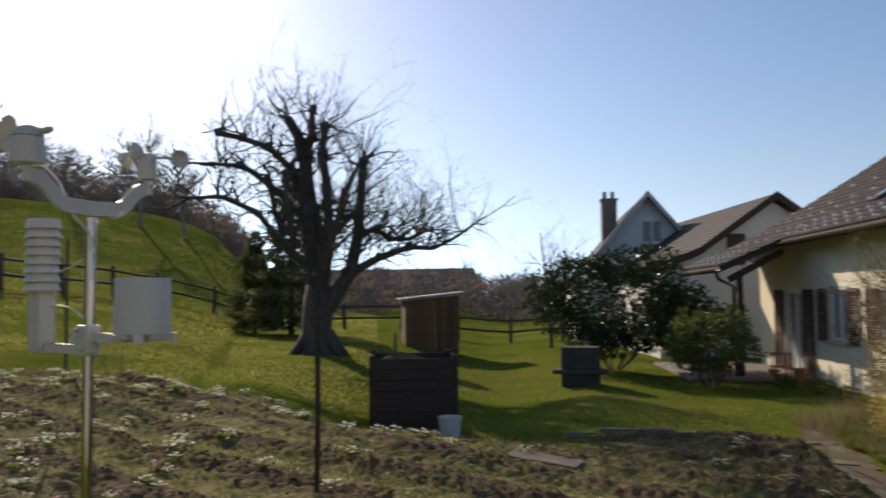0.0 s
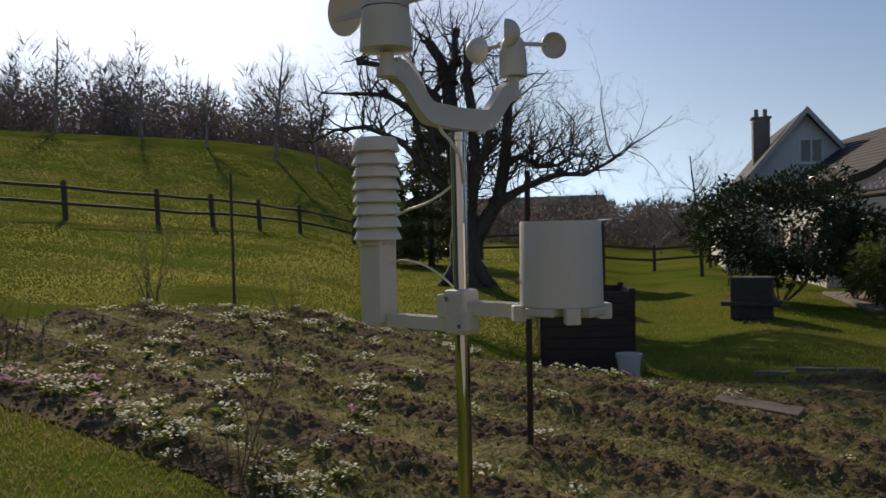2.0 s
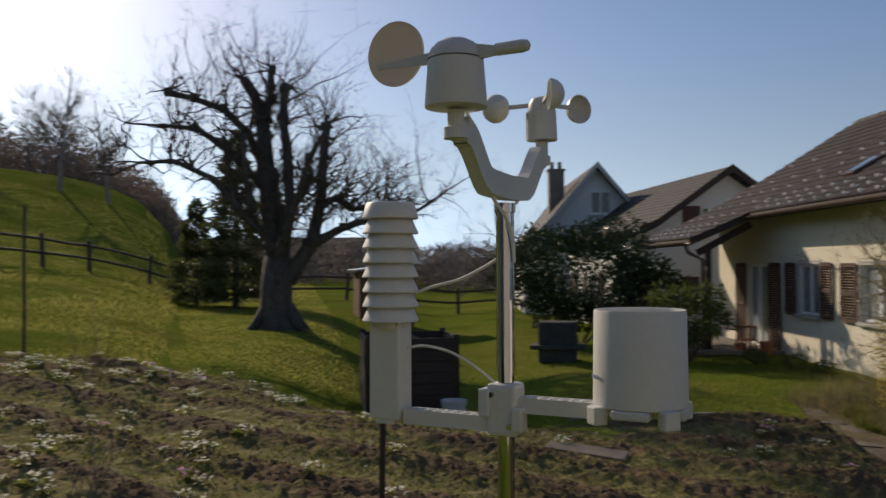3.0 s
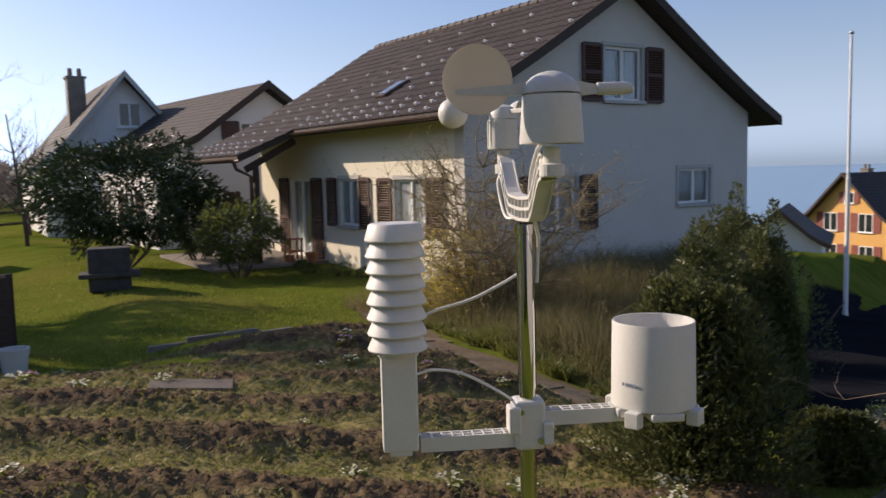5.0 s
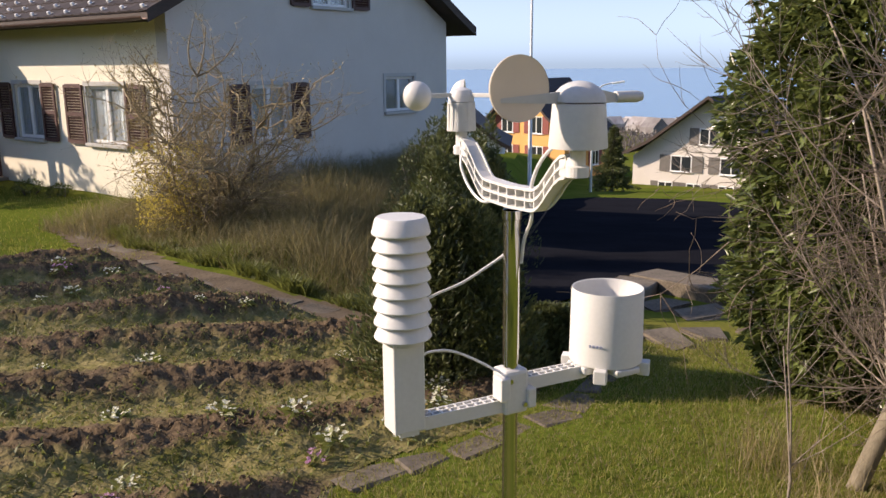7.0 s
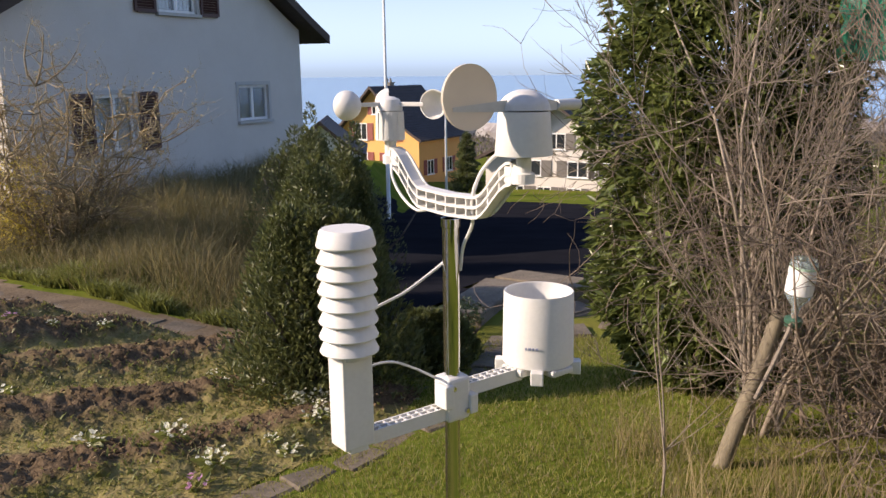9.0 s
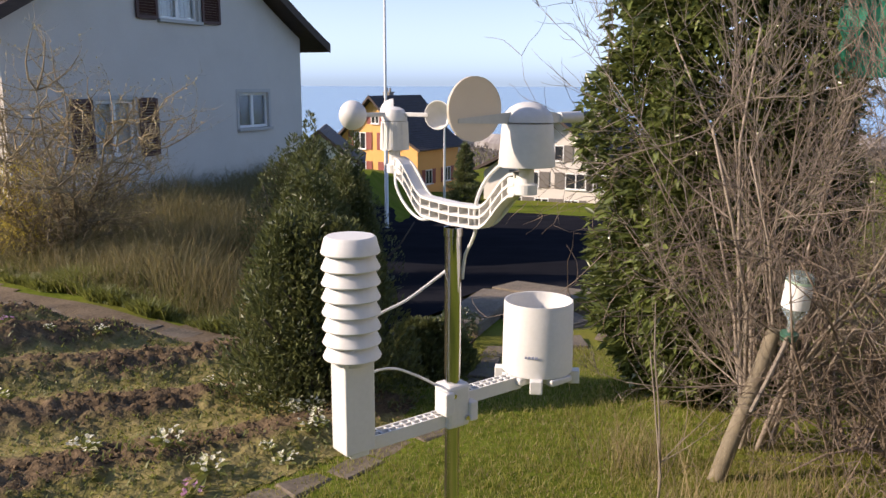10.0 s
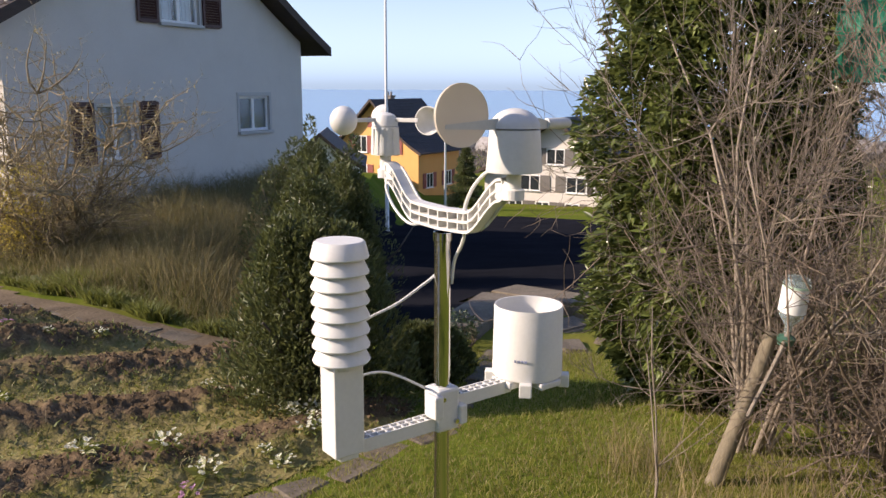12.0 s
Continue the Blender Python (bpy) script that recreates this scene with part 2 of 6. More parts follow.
def ground_mat():
    """Lawn, rougher meadow up the hill, worn straw patches."""
    m = mat("grass_ground", (0.066, 0.092, 0.014), (0.14, 0.172, 0.028), 0.55, 1.0, 0.03, fine=14, spec=0.0)
    nt = m.node_tree
    b = nt.nodes["Principled BSDF"]
    old = b.inputs["Base Color"].links[0].from_socket
    n = nt.nodes.new("ShaderNodeTexNoise")
    n.inputs["Scale"].default_value, n.inputs["Detail"].default_value = 0.35, 6
    tc = nt.nodes.new("ShaderNodeTexCoord")
    nt.links.new(tc.outputs["Object"], n.inputs["Vector"])
    r = nt.nodes.new("ShaderNodeValToRGB")
    r.color_ramp.elements[0].position, r.color_ramp.elements[1].position = 0.48, 0.75
    nt.links.new(n.outputs[0], r.inputs[0])
    mx = nt.nodes.new("ShaderNodeMixRGB")
    mx.inputs[2].default_value = (0.17, 0.155, 0.04, 1)
    nt.links.new(r.outputs[0], mx.inputs[0])
    nt.links.new(old, mx.inputs[1])
    nt.links.new(mx.outputs[0], b.inputs["Base Color"])
    return m


GROUND = ground_mat()
TOWN = mat("far_town_ground", (0.10, 0.12, 0.08), (0.22, 0.21, 0.19), 0.02, 0.95, fine=0.15)
LAKE = mat("lake_water", (0.11, 0.22, 0.36), (0.13, 0.25, 0.40), 0.002, 0.22, spec=0.5)


# ---- mesh helpers ----
def xf(c, rot=(0, 0, 0)):
    return pose(*c, *rot)


def box(bm, c, s, rot=(0, 0, 0), bevel=0.0):
    r = bmesh.ops.create_cube(bm, size=1, matrix=xf(c, rot) @ Matrix.Diagonal((*s, 1)))
    if bevel:
        edges = {e for v in r["verts"] for e in v.link_edges}
        bmesh.ops.bevel(bm, geom=list(edges), offset=bevel, segments=2, affect="EDGES", profile=0.5)


def flow(pts, steps=6):
    """A smooth line through the points."""
    p = [Vector(q) for q in pts]
    p = [2 * p[0] - p[1]] + p + [2 * p[-1] - p[-2]]
    out = []
    for a, b, c, d in zip(p, p[1:], p[2:], p[3:]):
        for k in range(steps):
            t = k / steps
            out.append(0.5 * (2 * b + (c - a) * t + (2 * a - 5 * b + 4 * c - d) * t * t + (3 * b - a - 3 * c + d) * t ** 3))
    return out + [p[-2]]


def tube(bm, pts, radii, seg=8, cap=True):
    """A round tube along points."""
    pts = [Vector(p) for p in pts]
    if not isinstance(radii, (list, tuple)):
        radii = [radii] * len(pts)
    rings, ref = [], None
    for i, p in enumerate(pts):
        d = (pts[min(i + 1, len(pts) - 1)] - pts[max(i - 1, 0)]).normalized()
        if ref is None:
            ref = d.orthogonal().normalized()
        ref = (ref - d * ref.dot(d))
        ref = ref.normalized() if ref.length > 1e-6 else d.orthogonal().normalized()
        side = d.cross(ref)
        rings.append([bm.verts.new(p + (ref * math.cos(2 * math.pi * k / seg) + side * math.sin(2 * math.pi * k / seg)) * radii[i]) for k in range(seg)])
    for a, b in zip(rings, rings[1:]):
        for k in range(seg):
            bm.faces.new((a[k], a[(k + 1) % seg], b[(k + 1) % seg], b[k]))
    if cap:
        bm.faces.new(rings[0][::-1])
        bm.faces.new(rings[-1])


def lathe(bm, profile, seg=32, m=None, close=False):
    """Turns (radius, height) round z."""
    m = m or Matrix()
    rings = []
    for r, z in profile:
        if r < 1e-5:
            rings.append([bm.verts.new(m @ Vector((0, 0, z)))])
        else:
            rings.append([bm.verts.new(m @ Vector((r * math.cos(2 * math.pi * k / seg), r * math.sin(2 * math.pi * k / seg), z))) for k in range(seg)])
    pairs = list(zip(rings, rings[1:])) + ([(rings[-1], rings[0])] if close else [])
    for a, b in pairs:
        for k in range(seg):
            q = [a[k % len(a)], a[(k + 1) % len(a)], b[(k + 1) % len(b)], b[k % len(b)]]
            q = [v for i, v in enumerate(q) if v not in q[:i]]
            if len(q) > 2:
                bm.faces.new(q)


def prism(bm, outline, axis, a, b):
    """Pushes an outline (pairs) along an axis 'x', 'y' or 'z' from a to b."""
    put = {"x": lambda u, v, w: (w, u, v), "y": lambda u, v, w: (u, w, v), "z": lambda u, v, w: (u, v, w)}[axis]
    lo = [bm.verts.new(put(u, v, a)) for u, v in outline]
    hi = [bm.verts.new(put(u, v, b)) for u, v in outline]
    n = len(lo)
    for k in range(n):
        bm.faces.new((lo[k], lo[(k + 1) % n], hi[(k + 1) % n], hi[k]))
    bm.faces.new(lo[::-1])
    bm.faces.new(hi)


def mesh_of(name, bm, material, smooth=False):
    bmesh.ops.recalc_face_normals(bm, faces=bm.faces)
    me = bpy.data.meshes.new(name)
    bm.to_mesh(me)
    bm.free()
    me.materials.append(material)
    if smooth:
        me.shade_smooth()
        me.set_sharp_from_angle(angle=radians(32))
    return me


def part(name, bm, material, parent, label="", smooth=False, at=None):
    ob = new(name, mesh_of(name, bm, material, smooth))
    ob.parent = parent
    if at is not None:
        ob.matrix_basis = at
    if label:
        ob["label"] = label
    return ob


def piece(name, me, parent, m):
    """One of many alike pieces on a shared mesh."""
    ob = new(name, me)
    ob.parent = parent
    ob.matrix_basis = m
    return ob


def thing(name, m, label, category, group="", kind=""):
    ob = new(name)
    ob.empty_display_size = 0.1
    ob.matrix_basis = m
    return tagged(ob, label, category, group, kind)


def soup(name, verts, faces, material, parent=None, smooth=False):
    """One mesh of many small faces (leaves, blades, clods)."""
    me = bpy.data.meshes.new(name)
    me.from_pydata(verts, [], faces)
    me.materials.append(material)
    if smooth:
        me.shade_smooth()
    ob = new(name, me)
    ob.parent = parent
    return ob


def B():
    return bmesh.new()


# ---- lie of the land ----
def smooth01(a, b, x):
    u = min(1.0, max(0.0, (x - a) / (b - a)))
    return u * u * (3 - 2 * u)


def land(x, y):
    """Height of the ground: a garden on a slope, a hill on one side, a road and a lake down the other."""
    s = 0.9 * (x + 2) + 0.42 * (y - 1.6)
    v = -0.42 * (x + 2) + 0.9 * (y - 1.6)
    if s < 62:
        low = 0.15 - 0.085 * max(s, -4) - 0.02 * (s - 12.5 + math.sqrt((s - 12.5) ** 2 + 20)) * smooth01(2, 8, s)
    else:
        low = max(-7.1 - 0.06 * (s - 62), -30)
    yard = -0.095 * min(max(x, -3), 4) + 0.012 * max(0, min(y, 160) - 45) - 0.12 * max(0, x - 17.5)
    yard -= 0.42 * smooth01(9.5, 12.3, y) * smooth01(-4.5, -1.5, x) * (1 - smooth01(-0.3, 2.3, x))
    yard = max(yard, -30)
    r = math.hypot(x, y)
    u = -x - 0.29 * y - 1
    rise = max(0, u)
    hill = min(r, 72) * (0.018 * min(45, rise) ** 0.6 + smooth01(34, 72, r) * (0.138 * rise / (rise + 2.0) - 0.018 * min(45, rise) ** 0.6))
    w = smooth01(1.8, 4.2, v) if s > 4 else smooth01(1.8 - (4 - s) * 0.8, 4.2, v)
    return w * yard + (1 - w) * low + hill


# ---- ground, lake, road ----
def build_ground():
    bm = B()
    cx, cy, n = -1.0, 3.0, 220
    radii = [0.0] + [0.35 * 1.052 ** k for k in range(1, 187)]
    radii = [r for r in radii if r < 900] + [1200, 2000, 3200, 4700]
    rows = []
    for r in radii:
        row = []
        for k in range(1 if r == 0 else n):
            a = 2 * math.pi * k / n
            x, y = cx + r * math.cos(a), cy + r * math.sin(a)
            z = land(x, y)
            if r > 3:
                z += 0.05 * (noise.noise((x * 0.5, y * 0.5, 0))) * min(1, r / 10)
            if r > 60:
                z += 0.6 * noise.noise((x * 0.03, y * 0.03, 5))
            row.append(bm.verts.new((x, y, z)))
        rows.append(row)
    for a, b in zip(rows, rows[1:]):
        for k in range(n):
            if len(a) == 1:
                bm.faces.new((a[0], b[k], b[(k + 1) % n]))
            else:
                bm.faces.new((a[k], b[k], b[(k + 1) % n], a[(k + 1) % n]))
    ob = new("ground", mesh_of("ground", bm, GROUND, True))
    tagged(ob, "sloping green lawn and meadow with worn straw patches", "ground", kind="structure")


build_ground()
bm = B()
lathe(bm, [(0, 0), (4800, 0)], 96)
lake = new("water", mesh_of("water", bm, LAKE))
lake.location = (0, 0, -25)
tagged(lake, "wide pale blue lake far below the slope", "lake", kind="structure")


def strip(name, outline, z_off, material, label, category, parent=None, kind="structure", cell=0.5, bumps=None):
    """A sheet that lies on the land inside a convex-ish outline."""
    xs, ys = [p[0] for p in outline], [p[1] for p in outline]

    def inside(x, y):
        c, j = False, len(outline) - 1
        for i in range(len(outline)):
            (xi, yi), (xj, yj) = outline[i], outline[j]
            if (yi > y) != (yj > y) and x < (xj - xi) * (y - yi) / (yj - yi) + xi:
                c = not c
            j = i
        return c

    nx, ny = int((max(xs) - min(xs)) / cell) + 2, int((max(ys) - min(ys)) / cell) + 2
    verts, faces, ids = [], [], {}

    def vid(i, j):
        if (i, j) not in ids:
            x, y = min(xs) + i * cell, min(ys) + j * cell
            ids[i, j] = len(verts)
            verts.append((x, y, land(x, y) + z_off + (bumps(x, y) if bumps else 0)))
        return ids[i, j]

    for i in range(nx):
        for j in range(ny):
            if inside(min(xs) + (i + 0.5) * cell, min(ys) + (j + 0.5) * cell):
                faces.append((vid(i, j), vid(i + 1, j), vid(i + 1, j + 1), vid(i, j + 1)))
    ob = soup(name, verts, faces, material, parent, True)
    return tagged(ob, label, category, kind=kind), inside


# two invented walls behind the camera: pale surfaces for the steel pole to reflect
bm = B()
box(bm, (-2.0, -4.2, 2.2), (18, 0.2, 5.2))
tagged(new("unseen_wall_south", mesh_of("unseen_wall_south", bm, UNSEEN_WALL)), "unseen plain pale wall added to be mirrored in the steel pole", "wall", kind="structure")
bm = B()
box(bm, (-6.6, -1.75, 2.4), (0.2, 4.69, 5.2))
tagged(new("unseen_wall_west", mesh_of("unseen_wall_west", bm, UNSEEN_WALL)), "unseen plain pale wall added to be mirrored in the steel pole", "wall", kind="structure")

# near-black road colour stands in for the shade lying over it
road, in_road = strip("road", [(5.3, 5.75), (8.6, 5.95), (9.0, 5.5), (8.5, 4.2), (8.0, 2.5), (12, 1), (26, 5), (34, 11), (37.5, 16), (36, 19.5), (29, 18.9), (21, 15.6), (14, 11.2), (7, 8.0)], 0.10, SHADED_ASPHALT,
                      "asphalt road sloping away, shade put into its dark colour", "road", cell=0.2)

BED = [(-7.6, 8.7), (-6.9, 10.9), (-5.4, 12.2), (-3.5, 12.4), (-1.0, 11.0), (1.4, 11.7), (4.4, 11.9), (4.05, 10.2), (3.95, 9.2), (3.93, 8.3), (4.2, 7.4), (4.3, 6.4), (4.0, 5.4), (3.6, 4.5), (2.8, 4.27), (2.2, 4.38), (1.5, 4.55), (0.5, 4.40), (-1, 4.25), (-3.0, 5.05), (-4.5, 5.7), (-6.2, 6.25), (-8.0, 7.0), (-8.3, 8.0)]


def edge_fade(x, y):
    """0 at the bed's border, 1 a good step inside."""
    best = 9.0
    for (xa, ya), (xb, yb) in zip(BED, BED[1:] + BED[:1]):
        dx, dy = xb - xa, yb - ya
        u = max(0.0, min(1.0, ((x - xa) * dx + (y - ya) * dy) / (dx * dx + dy * dy)))
        best = min(best, math.hypot(x - xa - u * dx, y - ya - u * dy))
    return smooth01(0.0, 0.35, best)


def furrow(x, y):
    k = edge_fade(x, y)
    return k * clods(x, y) - 0.035 * (1 - k)


def clods(x, y):
    row = 0.5 + 0.5 * math.sin(2 * math.pi * (y + 0.45 * x) / 1.15 + 1.0 * noise.noise((x * 0.5, y * 0.5, 3)))
    low = 1 - 0.95 * smooth01(8.6, 10.2, y) * smooth01(-3.2, -2.2, x) * (1 - smooth01(1.0, 2.2, x))
    crumb = (0.35 + 0.65 * row) * (0.030 * abs(noise.noise((x * 9, y * 9, 9))) + 0.034 * noise.noise((x * 15, y * 15, 2)) + 0.022 * noise.noise((x * 28, y * 28, 5)))
    return low * (0.085 + 0.06 * smooth01(-2.5, 0.5, x)) * row * (0.8 + 0.6 * noise.noise((x * 0.5, y * 0.5, 1))) + 0.03 * noise.noise((x * 3.1, y * 3.1, 7)) + 1.35 * crumb - 0.05 * (1 - low)


bed, in_bed = strip("garden_bed", BED, 0.045, MOSS_SOIL, "dug brown vegetable bed with weeds and furrows", "garden bed", cell=0.036, bumps=furrow)


# ---- weather station ----
def ribbed_bar(bm, length, height, width, cells, rows=1, m=None):
    """A moulded arm along +x: two flanges with cross ribs, open cells between."""
    m = m or Matrix()
    t = 0.0028
    start = len(bm.verts)
    bm.verts.ensure_lookup_table()
    for k in range(rows + 1):
        box(bm, (length / 2, -width / 2 + t / 2 + k * (width - t) / rows, 0), (length, t, height))
    for k in range(cells + 1):
        box(bm, (t / 2 + k * (length - t) / cells, 0, 0.0004), (t, width - 0.001, height - 0.0012))
    box(bm, (length / 2, 0, -height * 0.22), (length - 0.001, width - 0.001, t))
    bm.verts.ensure_lookup_table()
    bmesh.ops.transform(bm, matrix=m, verts=bm.verts[start:])


def build_station():
    st = thing("weather_station", pose(-0.827, 2.166, land(-0.827, 2.166), 0, 0, -27),
               "white plastic weather station on a polished steel pole in the lawn", "weather station")
    z0 = land(-0.827, 2.166)
    Z = lambda z: z - z0
    # pole
    bm = B()
    lathe(bm, [(0, -0.15), (0.0125, -0.15), (0.0125, Z(1.86)), (0, Z(1.86))], 24)
    part("pole", bm, STEEL, st, "polished steel pole", True)
    bm = B()
    lathe(bm, [(0.0127, Z(1.64)), (0.0135, Z(1.64)), (0.0135, Z(1.875)), (0.0127, Z(1.875))], 20)
    part("sleeve", bm, STEEL, st, "", True)
    # clamp
    zc = Z(1.588)
    bm = B()
    box(bm, (0, 0, zc), (0.046, 0.042, 0.075), bevel=0.006)
    box(bm, (-0.024, -0.012, zc + 0.010), (0.018, 0.030, 0.040), bevel=0.003)
    box(bm, (0.026, -0.014, zc - 0.012), (0.016, 0.028, 0.034), bevel=0.003)
    clamp = part("clamp", bm, WHITE_PLASTIC, st)
    for dx, dz in ((-0.014, 0.022), (0.014, -0.022)):
        bm = B()
        lathe(bm, [(0, 0.004), (0.004, 0.004), (0.0045, 0.0), (0.0045, -0.003)], 12, xf((dx, -0.0215, zc + dz), (90, 0, 0)))
        part("screw", bm, STEEL, clamp)
    # arms to the shield and the gauge
    bm = B()
    ribbed_bar(bm, 0.142, 0.022, 0.026, 9, 2, xf((-0.163, 0, Z(1.566))))
    part("shield_arm", bm, WHITE_PLASTIC, st)
    bm = B()
    ribbed_bar(bm, 0.125, 0.022, 0.026, 8, 2, xf((0.020, 0, Z(1.596))))
    part("gauge_arm", bm, WHITE_PLASTIC, st)
    # radiation shield
    bm = B()
    box(bm, (-0.192, 0, Z(1.636)), (0.052, 0.044, 0.152), bevel=0.003)
    box(bm, (-0.192, -0.006, Z(1.560)), (0.032, 0.028, 0.014), bevel=0.002)
    body = part("sensor_housing", bm, WHITE_PLASTIC, st)
    bm = B()
    lathe(bm, [(0.0, Z(1.70)), (0.030, Z(1.70)), (0.030, Z(1.885)), (0, Z(1.885))], 24, xf((-0.192, 0, 0)))
    shield = part("radiation_shield", bm, GREY_PLASTIC, st, "stack of white louvre rings", True)
    ring = B()
    lathe(ring, [(0.0432, -0.002), (0.0440, 0.0), (0.0340, 0.0215), (0.0325, 0.0215), (0.0418, -0.0015)], 40, close=True)
    lathe(ring, [(0.0340, 0.0214), (0.020, 0.0218), (0.020, 0.0206), (0.033, 0.0203)], 40, close=True)
    ring_me = mesh_of("louvre", ring, WHITE_PLASTIC, True)
    for k in range(7):
        piece("louvre", ring_me, shield, xf((-0.192, 0, Z(1.7115) + k * 0.0226)))
    bm = B()
    lathe(bm, [(0.0432, 0.0), (0.0440, 0.002), (0.0385, 0.0225), (0.0355, 0.0255), (0.0, 0.0265), (0.0, 0.003)], 40)
    part("cap", bm, WHITE_PLASTIC, shield, "", True, xf((-0.192, 0, Z(1.8685))))
    # rain gauge
    bm = B()
    lathe(bm, [(0.0, 0.020), (0.012, 0.022), (0.0565, 0.088), (0.0583, 0.128), (0.0605, 0.1285), (0.0615, 0.126), (0.0632, 0.002), (0.061, 0.0), (0.0, 0.0)], 56)
    gauge = part("rain_gauge", bm, WHITE_PLASTIC, st, "white open rain collector", True, xf((0.195, 0, Z(1.607))))
    gauge.data.shade_smooth()
    bm = B()
    box(bm, (0, 0, -0.007), (0.128, 0.050, 0.014), bevel=0.003)
    box(bm, (0, 0, -0.006), (0.050, 0.128, 0.012), bevel=0.003)
    part("gauge_base", bm, GREY_PLASTIC, gauge)
    foot = B()
    box(foot, (0, 0, -0.009), (0.022, 0.020, 0.024), bevel=0.002)
    box(foot, (0, 0.009, 0.006), (0.012, 0.004, 0.012))
    foot_me = mesh_of("clip", foot, WHITE_PLASTIC)
    for a in (0, 90, 180, 270):
        piece("clip", foot_me, gauge, pose(0, 0, 0, 0, 0, a + 45) @ xf((0, -0.066, -0.001)))
    bm = B()
    for k in range(4):
        box(bm, (-0.0115 + k * 0.0062, -0.0637, 0.040), (0.0048 if k % 2 else 0.0036, 0.0006, 0.0045))
    part("printed_mark", bm, PRINT, gauge, "small dark blue printed mark", False, pose(0, 0, 0, 0, 0, -52))
    # bow arm across the top
    bm = B()
    prof = []
    for k in range(25):
        u = -1 + k / 12
        a = abs(u)
        z = 0.056 * smooth01(0.45, 0.98, a) + 0.006 * a
        prof.append((u * 0.152, z))
    t = 0.0028
    for off in (-0.0155, 0.0, 0.0155):
        prev = None
        for y, z in prof:
            w = 0.0022
            cur = [bm.verts.new((0.011 * sx, y, Z(1.909) + z + off + sz)) for sx, sz in ((-1, -w), (1, -w), (1, w), (-1, w))]
            if prev:
                for i in range(4):
                    bm.faces.new((prev[i], prev[(i + 1) % 4], cur[(i + 1) % 4], cur[i]))
            prev = cur
    flanges = bm
    bm = B()
    for (y0, z0b), (y1, z1b) in zip(prof, prof[1:]):
        ln, an = math.hypot(y1 - y0, z1b - z0b), math.degrees(math.atan2(z1b - z0b, y1 - y0))
        box(bm, (0.0098, (y0 + y1) / 2, Z(1.909) + (z0b + z1b) / 2), (0.0022, ln * 1.12, 0.0335), (an, 0, 0))
    bow = part("cross_arm", bm, WHITE_PLASTIC, st, "bowed cross arm moulded with open cells")
    part("flange", flanges, WHITE_PLASTIC, bow)
    bm = B()
    box(bm, (0, 0, 0), (0.0205, 0.0026, 0.032))
    rib_me = mesh_of("rib", bm, WHITE_PLASTIC)
    for k in range(0, 25, 2):
        piece("rib", rib_me, bow, pose(0, prof[k][0], Z(1.909) + prof[k][1]))
    bm = B()
    lathe(bm, [(0.0137, Z(1.872)), (0.0155, Z(1.873)), (0.0155, Z(1.8865)), (0.0137, Z(1.8865))], 20)
    part("arm_socket", bm, STEEL, bow, "", True)
    # wind vane
    bm = B()
    lathe(bm, [(0, 0.0), (0.040, 0.0), (0.0405, 0.002), (0.036, 0.060), (0.0, 0.060)], 40)
    vx = xf((0, -0.167, Z(1.998)))
    vane = part("wind_vane", bm, WHITE_PLASTIC, st, "white wind vane", True, vx)
    bm = B()
    lathe(bm, [(0.011, -0.004), (0.011, -0.024), (0.016, -0.026), (0.016, -0.040), (0, -0.040)], 20)
    box(bm, (0.0, 0.018, -0.030), (0.020, 0.026, 0.026), bevel=0.003)
    lathe(bm, [(0.005, -0.008), (0.0085, -0.008), (0.0085, 0.008), (0.005, 0.008)], 16, xf((0.0, 0.012, -0.022), (0, 90, 0)), True)
    part("neck", bm, WHITE_PLASTIC, vane)
    bm = B()
    lathe(bm, [(0.0362, 0.062)] + [(0.0362 * math.cos(a), 0.062 + 0.028 * math.sin(a)) for a in (0.25, 0.5, 0.8, 1.1, 1.35)] + [(0, 0.090)], 40)
    dome = part("dome", bm, GREY_PLASTIC, vane, "", True)
    wind = 149 + 27                              # the tail's heading in the station's own axes
    bm = B()
    prism(bm, [(0.030, -0.006), (0.120, -0.003), (0.120, 0.003), (0.030, 0.010)], "y", -0.0025, 0.0025)
    part("tail_rod", bm, GREY_PLASTIC, dome, "", False, pose(0, 0, 0.066, 0, 0, wind))
    bm = B()
    lathe(bm, [(0.0, 0.0016), (0.041, 0.0016), (0.0435, 0.0022), (0.0435, -0.0022), (0.041, -0.0016), (0, -0.0016)], 48, xf((0.092, 0, 0.015), (90, 0, 0)))
    part("tail_disc", bm, FIN_PLASTIC, dome, "large round tan-shaded tail disc", True, pose(0, 0, 0.066, 0, 0, wind))
    bm = B()
    prism(bm, [(-0.030, -0.008), (-0.062, -0.005), (-0.062, 0.005), (-0.030, 0.012)], "y", -0.003, 0.003)
    lathe(bm, [(0, -0.002), (0.0078, 0), (0.0082, 0.035), (0.0065, 0.043), (0, 0.047)], 20, xf((-0.058, 0, 0.001), (0, -90, 0)))
    part("nose_weight", bm, GREY_PLASTIC, dome, "", True, pose(0, 0, 0.066, 0, 0, wind))
    # anemometer
    bm = B()
    lathe(bm, [(0, 0), (0.0250, 0), (0.0252, 0.002), (0.0235, 0.048), (0, 0.048)], 32)
    for k in range(5):
        box(bm, (-0.0238 * math.cos(0.4 * k), -0.0238 * math.sin(0.4 * k), 0.024), (0.004, 0.004, 0.044), (0, 0, math.degrees(0.4 * k)))
    ane = part("anemometer", bm, WHITE_PLASTIC, st, "white three-cup wind speed rotor", True, xf((0, 0.165, Z(2.0))))
    bm = B()
